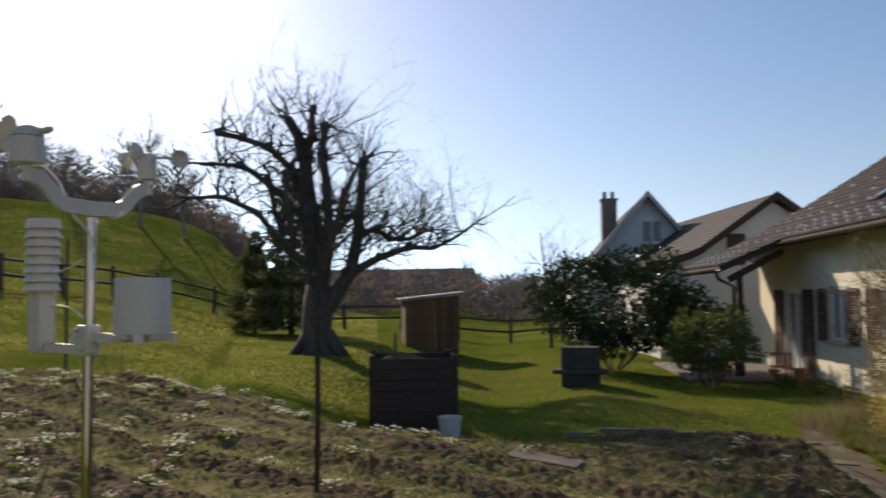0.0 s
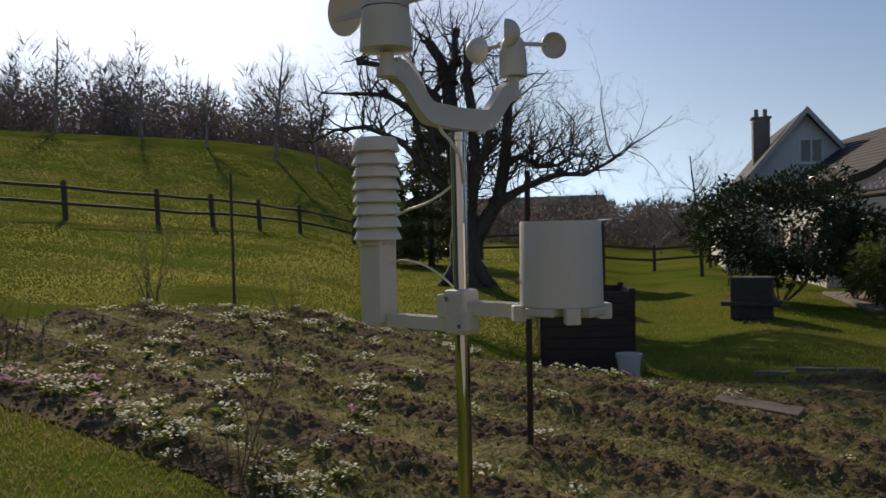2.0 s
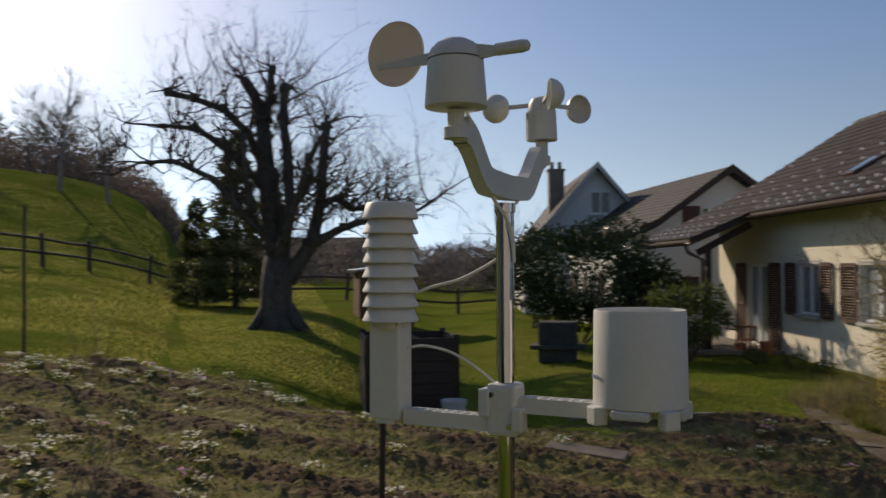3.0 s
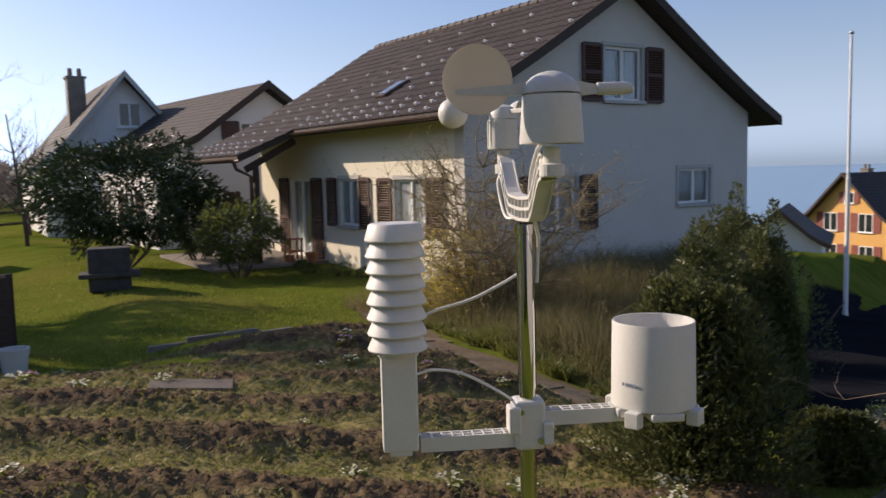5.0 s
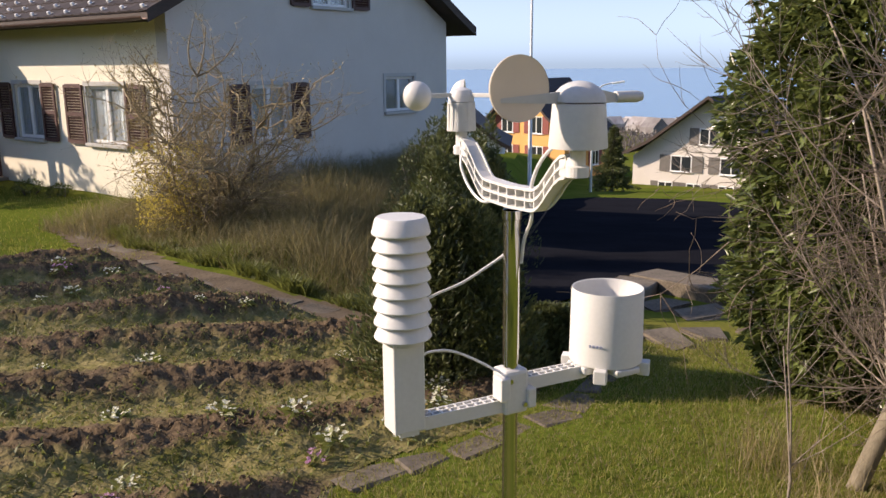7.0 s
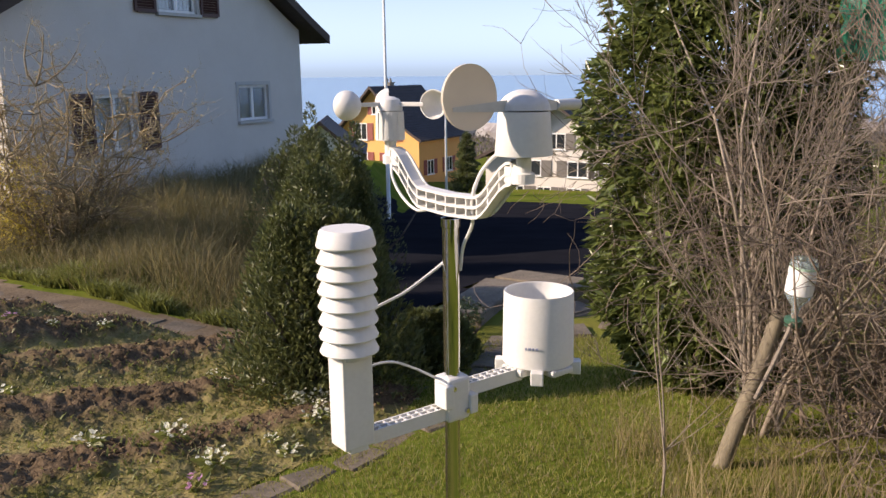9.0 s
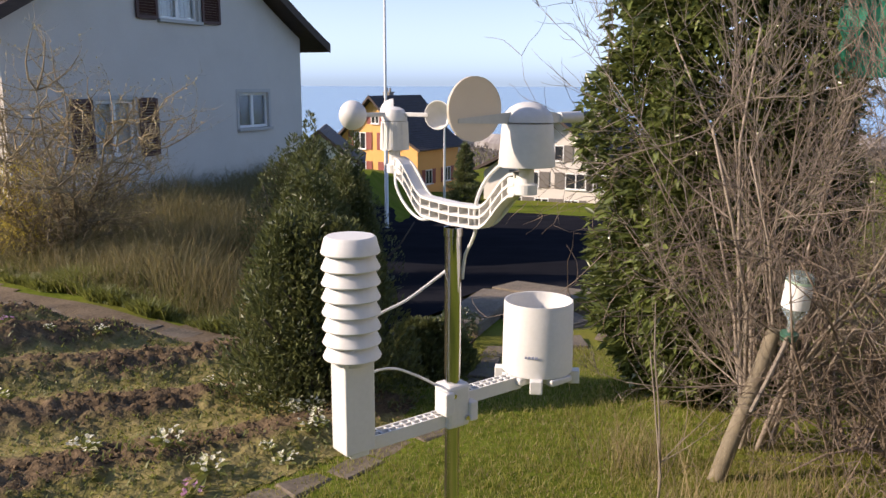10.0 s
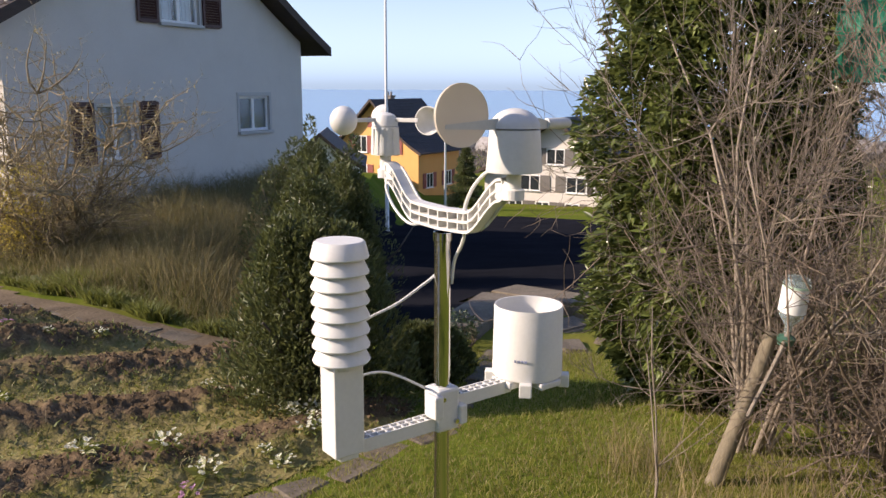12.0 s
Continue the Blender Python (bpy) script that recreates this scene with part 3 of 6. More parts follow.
    lathe(bm, [(0.010, -0.002), (0.010, -0.024), (0.014, -0.026), (0.014, -0.040), (0, -0.040)], 18)
    box(bm, (0.0, -0.017, -0.030), (0.018, 0.026, 0.026), bevel=0.003)
    lathe(bm, [(0.0045, -0.007), (0.008, -0.007), (0.008, 0.007), (0.0045, 0.007)], 16, xf((0.0, -0.010, -0.020), (0, 90, 0)), True)
    part("neck", bm, WHITE_PLASTIC, ane)
    bm = B()
    lathe(bm, [(0.022, 0.049), (0.022, 0.058), (0.017, 0.068), (0.008, 0.072), (0, 0.073)], 28)
    hub = part("hub", bm, WHITE_PLASTIC, ane, "", True)
    for k in range(3):
        a = 150 + 120 * k + 27
        bm = B()
        box(bm, (0.040, 0, 0.060), (0.050, 0.005, 0.007), bevel=0.001)
        part("spoke", bm, GREY_PLASTIC, hub, "", False, pose(0, 0, 0, 0, 0, a))
        bm = B()
        outer = [(0.0245 * math.cos(q), 0.0245 * math.sin(q)) for q in np.linspace(0, math.pi / 2, 9)]
        inner = [(0.0228 * math.cos(q), 0.0228 * math.sin(q)) for q in np.linspace(math.pi / 2, 0, 9)]
        lathe(bm, [(r, z) for r, z in outer] + [(r, z) for r, z in inner], 28, xf((0.082, 0, 0.060), (-90, 0, 0)), True)
        part("cup", bm, WHITE_PLASTIC, hub, "", True, pose(0, 0, 0, 0, 0, a))
    # cables
    bm = B()
    tube(bm, flow([(-0.165, 0.012, Z(1.75)), (-0.13, 0.016, Z(1.762)), (-0.08, 0.017, Z(1.775)), (-0.035, 0.016, Z(1.796)), (-0.012, 0.012, Z(1.810)), (0.004, 0.013, Z(1.820))]), 0.0024, 8)
    part("cable", bm, CABLE, st, "thin pale cable", True)
    bm = B()
    tube(bm, flow([(-0.168, 0.006, Z(1.668)), (-0.14, 0.012, Z(1.672)), (-0.10, 0.020, Z(1.664)), (-0.06, 0.022, Z(1.644)), (-0.025, 0.018, Z(1.622)), (-0.01, 0.014, Z(1.61))]), 0.0021, 8)
    part("cable", bm, CABLE, st, "", True)
    bm = B()
    tube(bm, flow([(-0.002, -0.145, Z(2.003)), (-0.005, -0.118, Z(1.996)), (-0.007, -0.088, Z(1.972)), (-0.007, -0.068, Z(1.942)), (-0.004, -0.058, Z(1.915)), (0.004, -0.05, Z(1.888)), (0.012, -0.033, Z(1.868)), (0.0155, -0.012, Z(1.84)), (0.0155, -0.004, Z(1.80))]), 0.0028, 8)
    part("cable", bm, CABLE, st, "", True)
    bm = B()
    tube(bm, flow([(-0.006, 0.150, Z(1.965)), (-0.0135, 0.143, Z(1.945)), (-0.0135, 0.128, Z(1.922)), (-0.0135, 0.108, Z(1.906)), (-0.0135, 0.088, Z(1.896)), (-0.011, 0.072, Z(1.891)), (-0.004, 0.06, Z(1.892))]), 0.0024, 8)
    part("cable", bm, CABLE, st, "", True)


build_station()


# ---- houses ----
def window(parent, m, w, h, sill=True, shutters=None, louvred=True, curtain=True, lintel=True, deep=0.08):
    """A window in a wall: local x along the wall, z up, -y to the outside; its origin at the middle of the lower edge, on the wall's face."""
    bm = B()
    fw = 0.06
    for c, s in (((0, deep, fw / 2), (w, 0.06, fw)), ((0, deep, h - fw / 2), (w, 0.06, fw)), ((-w / 2 + fw / 2, deep, h / 2), (fw, 0.058, h - 2 * fw)),
                 ((w / 2 - fw / 2, deep, h / 2), (fw, 0.058, h - 2 * fw)), ((0, deep, h / 2), (0.09, 0.062, h - 2 * fw))):
        box(bm, c, s, bevel=0.006)
    win = part("window", bm, WHITE_PAINT, parent, "white two-leaf casement window", False, m)
    for sx in (-1, 1):
        bm = B()
        box(bm, (sx * (w / 4 - 0.01), deep + 0.012, h / 2), (w / 2 - fw - 0.02, 0.008, h - 2 * fw - 0.01))
        p = part("pane", bm, GLASS, win, "clear glass pane")
        p.visible_shadow = False
    if curtain:
        bm = B()
        n = 26
        for k in range(n):
            x = -w / 2 + fw + (w - 2 * fw) * (k + 0.5) / n
            if abs(x) < w * 0.06:
                continue
            box(bm, (x, deep + 0.10 + 0.012 * math.sin(k * 1.9), h / 2), ((w - 2 * fw) / n * 1.05, 0.006, h - 2 * fw - 0.02))
        part("curtain", bm, CURTAIN, win, "pale drawn curtain")
    if sill:
        bm = B()
        box(bm, (0, -0.015, -0.035), (w + 0.16, 0.15, 0.07), bevel=0.008)
        part("sill", bm, STONE_TRIM, win, "grey stone sill")
    if lintel:
        bm = B()
        for sx in (-1, 1):
            box(bm, (sx * (w / 2 + 0.04), -0.006, h / 2), (0.08, 0.03, h), bevel=0.004)
        box(bm, (0, -0.006, h + 0.045), (w + 0.16, 0.032, 0.09), bevel=0.004)
        part("surround", bm, STONE_TRIM, win, "grey stone surround")
    for sx in (shutters or ()):
        sw = w * 0.52
        hinge = (sx * (w / 2 + 0.09 + sw / 2), -0.045, h / 2)
        bm = B()
        for dx in (-1, 1):
            box(bm, (hinge[0] + dx * (sw / 2 - 0.035), hinge[1], h / 2), (0.07, 0.036, h + 0.04), bevel=0.004)
        for zz in (0.0, h / 2, h):
            box(bm, (hinge[0], hinge[1], zz), (sw - 0.14, 0.035, 0.08))
        sh = part("shutter", bm, SHUTTER, parent, "dark brown louvred shutter, folded open", False, m)
        key = round(sw, 3)
        if key not in SLATS:
            sb = B()
            box(sb, (0, 0, 0), (sw - 0.14, 0.006, 0.052), (35, 0, 0))
            SLATS[key] = mesh_of("slat", sb, SHUTTER)
        for k in range(int(h / 0.055)):
            piece("slat", SLATS[key], sh, xf((hinge[0], hinge[1], 0.04 + k * 0.055)))
    return win


def wall_with_holes(parent, name, p0, p1, z0, top, holes, material, thick=0.32, label=""):
    """A wall from p0 to p1 (plan), its outside to the right of the way p0->p1; top(s) gives the height; holes are (s0, s1, z0, z1)."""
    p0, p1 = Vector((*p0, 0)), Vector((*p1, 0))
    d = (p1 - p0).normalized()
    n = Vector((d.y, -d.x, 0))
    L = (p1 - p0).length
    cuts = sorted({0.0, L, *[h[0] for h in holes], *[h[1] for h in holes]} | {round(L * k / 40, 4) for k in range(41)})
    bm = B()
    for a, b in zip(cuts, cuts[1:]):
        if b - a < 1e-4:
            continue
        mid = (a + b) / 2
        spans, lo = [], z0
        for h in sorted((h for h in holes if h[0] <= mid <= h[1]), key=lambda h: h[2]):
            spans.append((lo, lo, h[2], h[2]))
            lo = h[3]
        spans.append((lo, lo, top(a), top(b)))
        for za0, zb0, za1, zb1 in spans:
            vs = []
            for q, s, z in ((0, a, za0), (0, b, zb0), (0, b, zb1), (0, a, za1), (1, a, za0), (1, b, zb0), (1, b, zb1), (1, a, za1)):
                vs.append(bm.verts.new(p0 + d * s - n * thick * q + Vector((0, 0, z))))
            for f in ((0, 1, 2, 3), (5, 4, 7, 6), (1, 5, 6, 2), (4, 0, 3, 7), (3, 2, 6, 7), (4, 5, 1, 0)):
                bm.faces.new([vs[i] for i in f])
    bmesh.ops.remove_doubles(bm, verts=bm.verts, dist=0.0005)
    return part(name, bm, material, parent, label)


def ribbon(bm, line, up, down, ya, yb):
    """A band that follows a line of (x, z) between two heights, from ya to yb."""
    rings = [[bm.verts.new(p) for p in ((x, ya, z + up), (x, yb, z + up), (x, yb, z + down), (x, ya, z + down))] for x, z in line]
    for a, b in zip(rings, rings[1:]):
        for i in range(4):
            bm.faces.new((a[i], a[(i + 1) % 4], b[(i + 1) % 4], b[i]))
    bm.faces.new(rings[0])
    bm.faces.new(rings[-1][::-1])


SLATS = {}


def rake(x, ridge_x, half, eave_z, ridge_z):
    """Bell-cast roof line: steep above, flaring towards the eave."""
    u = abs(x - ridge_x) / half
    return ridge_z - (ridge_z - eave_z) * (1.08 * u - 0.08 * u ** 3 if u < 1 else 1.0 + (u - 1) * 0.72)


def build_main_house():
    X0, X1, Y0, Y1, ZG = 7.55, 16.15, 14.35, 25.0, -0.75
    RX, RZ, EZ = 11.85, 5.95, 3.16
    half = 5.0
    roof_z = lambda x: rake(x, RX, half, EZ - 0.14, RZ)
    h = thing("house", pose(0, 0, 0), "cream rendered house with a brown tiled gable roof and shutters", "house")
    under = lambda x: roof_z(x) - 0.20
    # gable wall: windows as (x0, x1, z0, z1)
    g_holes = [(9.45, 10.42, 0.64, 1.74), (11.27, 12.40, 3.36, 4.52), (13.62, 14.74, 1.02, 1.84)]
    wall_with_holes(h, "wall", (X0, Y0), (X1, Y0), ZG, lambda s: under(X0 + s), [(a - X0, b - X0, c, d) for a, b, c, d in g_holes], RENDER_WALL, label="pale grey-cream roughcast gable wall")
    # long wall: y ranges
    l_holes = [(15.80, 17.05, 0.64, 1.76), (18.78, 19.81, 0.64, 1.78), (21.5, 22.8, -0.30, 1.78)]
    wall_with_holes(h, "wall", (X0, Y1), (X0, Y0 + 0.325), ZG, lambda s: under(X0), [(Y1 - b, Y1 - a, c, d) for a, b, c, d in l_holes], YELLOW_WALL, label="cream rendered wall")
    wall_with_holes(h, "wall", (X1, Y0 + 0.325), (X1, Y1), ZG, lambda s: under(X1), [], RENDER_WALL)
    wall_with_holes(h, "wall", (X1 - 0.325, Y1), (X0 + 0.325, Y1), ZG, lambda s: under(X1 - 0.325 - s), [], RENDER_WALL)
    bm = B()
    box(bm, ((X0 + X1) / 2, (Y0 + Y1) / 2, -0.35), (X1 - X0 - 0.7, Y1 - Y0 - 0.7, 0.06))
    part("floor", bm, BROWN_WOOD, h)
    bm = B()
    box(bm, ((X0 + X1) / 2, (Y0 + Y1) / 2, 2.75), (X1 - X0 - 0.7, Y1 - Y0 - 0.7, 0.06))
    part("ceiling", bm, WHITE_WALL, h)
    bm = B()
    box(bm, (X0 + 2.2, Y0 + 5.2, 1.2), (0.1, 9.5, 3.0))
    box(bm, (X0 + 4.2, Y0 + 2.4, 1.2), (7.5, 0.1, 3.0))
    box(bm, (X0 + 4.3, Y0 + 2.4, 3.7), (3.0, 0.1, 1.9))
    part("inner_wall", bm, WHITE_WALL, h)
    bm = B()
    box(bm, ((X0 + X1) / 2, Y0 - 0.012, -0.58), (X1 - X0 + 0.02, 0.05, 0.30))
    box(bm, (X0 - 0.012, (Y0 + Y1) / 2, -0.56), (0.05, Y1 - Y0, 0.30))
    part("plinth", bm, CONCRETE, h, "grey concrete plinth")
    for (a, b, c, d), sh in zip(g_holes, ((-1, 1), (-1, 1), ())):
        window(h, pose((a + b) / 2, Y0, c), b - a, d - c, shutters=sh, lintel=True, curtain=bool(sh))
    for (a, b, c, d), sh in zip(l_holes[:2], ((-1, 1), (-1, 1))):
        window(h, pose(X0, (a + b) / 2, c, 0, 0, -90), b - a, d - c, shutters=sh)
    # terrace door
    a, b, c, d = l_holes[2]
    window(h, pose(X0, (a + b) / 2, c, 0, 0, -90), b - a, d - c, sill=False, shutters=(-1, 1), lintel=False)
    # roof deck in strips, both slopes
    Ya, Yb = Y0 - 0.45, Y1 + 0.2
    xs = [RX - half + half * k / 14 for k in range(15)]
    def slope(sign, lo, ya, yb, name="roof"):
        bm = B()
        pts = [RX + sign * (half - half * k / 14) for k in range(15)]
        pts = [RX + sign * q for q in lo] + pts if lo else pts
        for xa, xb in zip(pts, pts[1:]):
            za, zb = roof_z(xa), roof_z(xb)
            vs = [bm.verts.new(p) for p in ((xa, ya, za), (xb, ya, zb), (xb, yb, zb), (xa, yb, za), (xa, ya, za - 0.16), (xb, ya, zb - 0.16), (xb, yb, zb - 0.16), (xa, yb, za - 0.16))]
            for f in ((0, 1, 2, 3), (7, 6, 5, 4), (0, 4, 5, 1), (2, 6, 7, 3), (0, 3, 7, 4), (1, 5, 6, 2)):
                bm.faces.new([vs[i] for i in f])
        bmesh.ops.remove_doubles(bm, verts=bm.verts, dist=0.001)
        return part(name, bm, DARK_WOOD, h, "bell-cast roof with brown tiles")
    roof = slope(-1, [], Ya, Yb)
    slope(1, [], Ya, Yb)
    porch_lo = [half + 1.48, half + 0.9, half + 0.45]
    slope(-1, porch_lo, 20.9, 25.7)
    # verge boards follow the rake
    for sign in (-1, 1):
        bm = B()
        line = [(RX + sign * half * k / 28, roof_z(RX + sign * half * k / 28)) for k in range(29)]
        ribbon(bm, line, 0.05, -0.17, Ya - 0.03, Ya)
        part("verge_board", bm, DARK_WOOD, roof, "dark verge board")
    # gutters
    bm = B()
    gx, gz = RX - half - 0.05, roof_z(RX - half) - 0.07
    prism(bm, [(gx + 0.065 * math.cos(q), gz + 0.065 * math.sin(q)) for q in np.linspace(math.pi, 2 * math.pi, 9)] + [(gx + 0.055 * math.cos(q), gz + 0.055 * math.sin(q)) for q in np.linspace(2 * math.pi, math.pi, 9)], "y", Ya, 20.9)
    part("gutter", bm, ZINC, roof, "brown metal gutter")
    px = RX - half - 1.48
    pz = roof_z(px)
    bm = B()
    prism(bm, [(px - 0.05 + 0.065 * math.cos(q), pz - 0.07 + 0.065 * math.sin(q)) for q in np.linspace(math.pi, 2 * math.pi, 9)] + [(px - 0.05 + 0.055 * math.cos(q), pz - 0.07 + 0.055 * math.sin(q)) for q in np.linspace(2 * math.pi, math.pi, 9)], "y", 20.85, 25.7)
    tube(bm, [(px - 0.05, 21.05, pz - 0.13), (px + 0.02, 21.05, pz - 0.32), (px + 0.38, 21.05, pz - 0.5), (px + 0.40, 21.05, -0.3)], 0.045, 10)
    part("gutter", bm, ZINC, roof)
    bm = B()
    box(bm, (px + 0.55, 21.15, (pz - 0.2 - 0.4) / 2), (0.13, 0.13, pz - 0.1 + 0.4), bevel=0.01)
    box(bm, (px + 0.95, 21.15, pz + 0.02), (1.5, 0.12, 0.16), (0, -28, 0))
    part("porch_post", bm, DARK_WOOD, h, "dark timber porch post and rafter")
    # skylight
    bm = B()
    sx = RX - 3.55
    ang = math.degrees(math.atan2(roof_z(sx + 0.3) - roof_z(sx - 0.3), 0.6))
    box(bm, (sx, 18.3, roof_z(sx) + 0.07), (0.80, 0.45, 0.10), (0, -ang, 0), 0.01)
    sl = part("skylight", bm, ZINC, roof, "small roof light")
    bm = B()
    box(bm, (sx - 0.03, 18.3, roof_z(sx) + 0.125), (0.62, 0.30, 0.012), (0, -ang, 0))
    part("pane", bm, GLASS, sl)
    # tiles on the garden slope: nearest as pieces, the rest joined
    tw, tl = 0.30, 0.36
    def tile_geo(bm, m):
        start = len(bm.verts)
        prof = [(-0.148, 0.0), (-0.10, 0.012), (-0.04, 0.028), (0.02, 0.012), (0.08, 0.0), (0.145, 0.022)]
        lo = [bm.verts.new(m @ Vector((-tl / 2 - 0.02, y, z + 0.028))) for y, z in prof]
        hi = [bm.verts.new(m @ Vector((tl / 2 + 0.02, y, z - 0.002))) for y, z in prof]
        und = [bm.verts.new(m @ Vector((-tl / 2 - 0.02, y, z + 0.006))) for y, z in prof]
        for k in range(5):
            bm.faces.new((lo[k], lo[k + 1], hi[k + 1], hi[k]))
            bm.faces.new((und[k + 1], und[k], lo[k], lo[k + 1])[::-1])
    bm = B()
    tile_geo(bm, Matrix())
    tile_me = mesh_of("roof_tile", bm, TILE)
    bm = B()
    box(bm, (0, 0, 0.010), (0.05, 0.070, 0.060), bevel=0.008)
    box(bm, (0.03, 0, -0.018), (0.10, 0.035, 0.010))
    guard_me = mesh_of("snow_guard", bm, SNOW_GUARD)
    rest, count = B(), 0
    def lay(sign, far, ya, yb, pieces):
        nonlocal count
        s, row = 0.0, 0
        # rows at equal steps up the slope
        x = RX + sign * far
        while sign * (x - RX) > 0.12:
            dx = 0.02
            sl_a = math.atan2(roof_z(x - sign * dx) - roof_z(x), dx)
            xn = x - sign * tl * math.cos(sl_a)
            xm = (x + xn) / 2
            an = math.degrees(math.atan2(roof_z(xn) - roof_z(x), abs(xn - x)))
            n = math.ceil((yb - ya) / tw)
            for k in range(n):
                y = ya + (yb - ya) / n * (k + 0.5)
                m = pose(xm, y, (roof_z(x) + roof_z(xn)) / 2 + 0.012, 0, 0, 0 if sign < 0 else 180) @ pose(0, 0, 0, 0, -an, 0)
                if pieces and y < 18.5 and count < 300 and row < 22:
                    piece("roof_tile", tile_me, roof, m)
                    count += 1
                else:
                    tile_geo(rest, m)
                if pieces and (row < 3 and (k + row) % 2 == 0 or row in (4, 6, 8) and k % 3 == row // 2 % 3 or row in (10, 13) and k % 5 == row % 5):
                    g = m @ Matrix.Translation((-0.10, 0, 0.060))
                    piece("snow_guard", guard_me, roof, pose(*g.translation, 0, -an, 0))
            x = xn
            row += 1
    lay(-1, half, Ya, 20.9, True)
    lay(-1, half + 1.48, 20.9, 25.7, True)
    lay(1, half, Ya, Yb, False)
    tagged(part("roof_tiles", rest, TILE, roof), kind="stuff")
    bm = B()
    k, y = 0, Ya
    while y < Yb:
        lathe(bm, [(0.0, -0.19), (0.085, -0.19), (0.105, 0.17), (0.11, 0.19), (0.0, 0.19)], 12, xf((RX, y + 0.18, RZ + 0.02), (90, 0, 0)))
        y += 0.36
    tagged(part("ridge_tiles", bm, TILE, roof), kind="stuff")
    # terrace slab and step
    t = tagged(new("terrace", None), "pale concrete terrace slabs by the house", "terrace", kind="structure")
    slab = B()
    box(slab, (0, 0, 0), (0.98, 0.98, 0.08), bevel=0.008)
    slab_me = mesh_of("slab", slab, CONCRETE)
    for i in range(3):
        for j in range(5):
            piece("slab", slab_me, t, pose(5.05 + i, 21.0 + j, -0.335))


build_main_house()


def simple_house(name, m, w, l, wall_h, ridge_h, wall, roof_mat, label, wins=(), side_wins=(), over=0.5, shutter=None, chimney=None, base=3.0, frame=WHITE_PAINT, half_hip=False, flare=0.85):
    """A gabled house further off; local x across the gable (front at y=0, facing -y), z=0 the ground."""
    h = thing(name, m, label, "house")
    hw = w / 2
    bm = B()
    slope = (ridge_h - wall_h) / hw
    prism(bm, [(-hw, -base), (hw, -base), (hw, wall_h), (0, ridge_h - 0.12), (-hw, wall_h)], "y", 0, l)
    part("wall", bm, wall, h)
    roof = None
    for s in (-1, 1):
        bm = B()
        n = 22
        pts = []
        for k in range(n + 1):
            u = k / n
            x = (hw + over) * u
            z = ridge_h + 0.05 - slope * x * (1 if u < 0.6 else 1 - (1 - flare) * (u - 0.6) / 0.4)
            pts.append((s * x, z))
        # overlapping courses
        steps = []
        for (xa, za), (xb, zb) in zip(pts, pts[1:]):
            steps += [(xa, za + 0.02), (xb, zb + 0.06)]
        ribbon(bm, steps, 0.0, -0.14, -over, l + over)
        r = part("roof", bm, roof_mat, h)
        bm = B()
        ribbon(bm, pts, 0.08, -0.18, -over - 0.04, -over - 0.002)
        part("verge_board", bm, DARK_WOOD if frame is WHITE_PAINT else frame, r)
    for x, z, ww, wh in wins:
        far_window(h, pose(x, -0.01, z), ww, wh, shutter)
    for s, y, z, ww, wh in side_wins:
        far_window(h, pose(s * (hw + 0.01), y, z, 0, 0, 90 * s), ww, wh, shutter)
    if chimney:
        cx, cy, cz = chimney
        bm = B()
        box(bm, (cx, cy, cz), (0.7, 0.7, 2.0), bevel=0.02)
        box(bm, (cx, cy, cz + 1.03), (0.82, 0.82, 0.08))
        for dx in (-0.18, 0.18):
            lathe(bm, [(0.10, 0), (0.09, 0.35), (0.07, 0.35)], 10, xf((cx + dx, cy, cz + 1.07)))
        part("chimney", bm, TERRACOTTA if chimney[2] < 0 else CONCRETE, h)
    return h


def far_window(h, m, w, hh, shutter):
    bm = B()
    t = 0.07
    for c, s in (((0, -0.02, t / 2), (w, 0.07, t)), ((0, -0.02, hh - t / 2), (w, 0.07, t)), ((-w / 2 + t / 2, -0.02, hh / 2), (t, 0.07, hh - 2 * t)),
                 ((w / 2 - t / 2, -0.02, hh / 2), (t, 0.07, hh - 2 * t)), ((0, -0.02, hh / 2), (0.08, 0.06, hh - 2 * t))):
        box(bm, c, s)
    box(bm, (0, -0.06, -0.03), (w + 0.15, 0.14, 0.06))
    win = part("window", bm, WHITE_PAINT, h, "white-framed window", False, m)
    bm = B()
    box(bm, (0, -0.005, hh / 2), (w - 2 * t, 0.02, hh - 2 * t))
    part("pane", bm, PANE_DARK, win)
    if shutter:
        for s in (-1, 1):
            bm = B()
            box(bm, (s * (w / 2 + w * 0.27), -0.03, hh / 2), (w * 0.5, 0.045, hh + 0.04), bevel=0.006)
            part("shutter", bm, shutter, win)


PANE_DARK = mat("dark_pane", (0.02, 0.024, 0.028), (0.035, 0.04, 0.045), 2, 0.08, spec=0.6)


# ---- neighbouring houses ----
simple_house("neighbour_house", pose(9.0, 28.4, -0.45, 0, 0, 5), 7.6, 10.5, 2.7, 5.4, WHITE_WALL, DARK_TILE, "white house with a dark bell-cast gable roof",
             wins=((-0.3, 3.15, 1.2, 1.0), (-2.2, 0.6, 1.2, 1.2), (1.4, 0.6, 1.2, 1.2)), side_wins=((-1, 2.5, 0.7, 1.2, 1.2), (-1, 6.0, 0.7, 1.2, 1.2)), shutter=SHUTTER, flare=0.75)
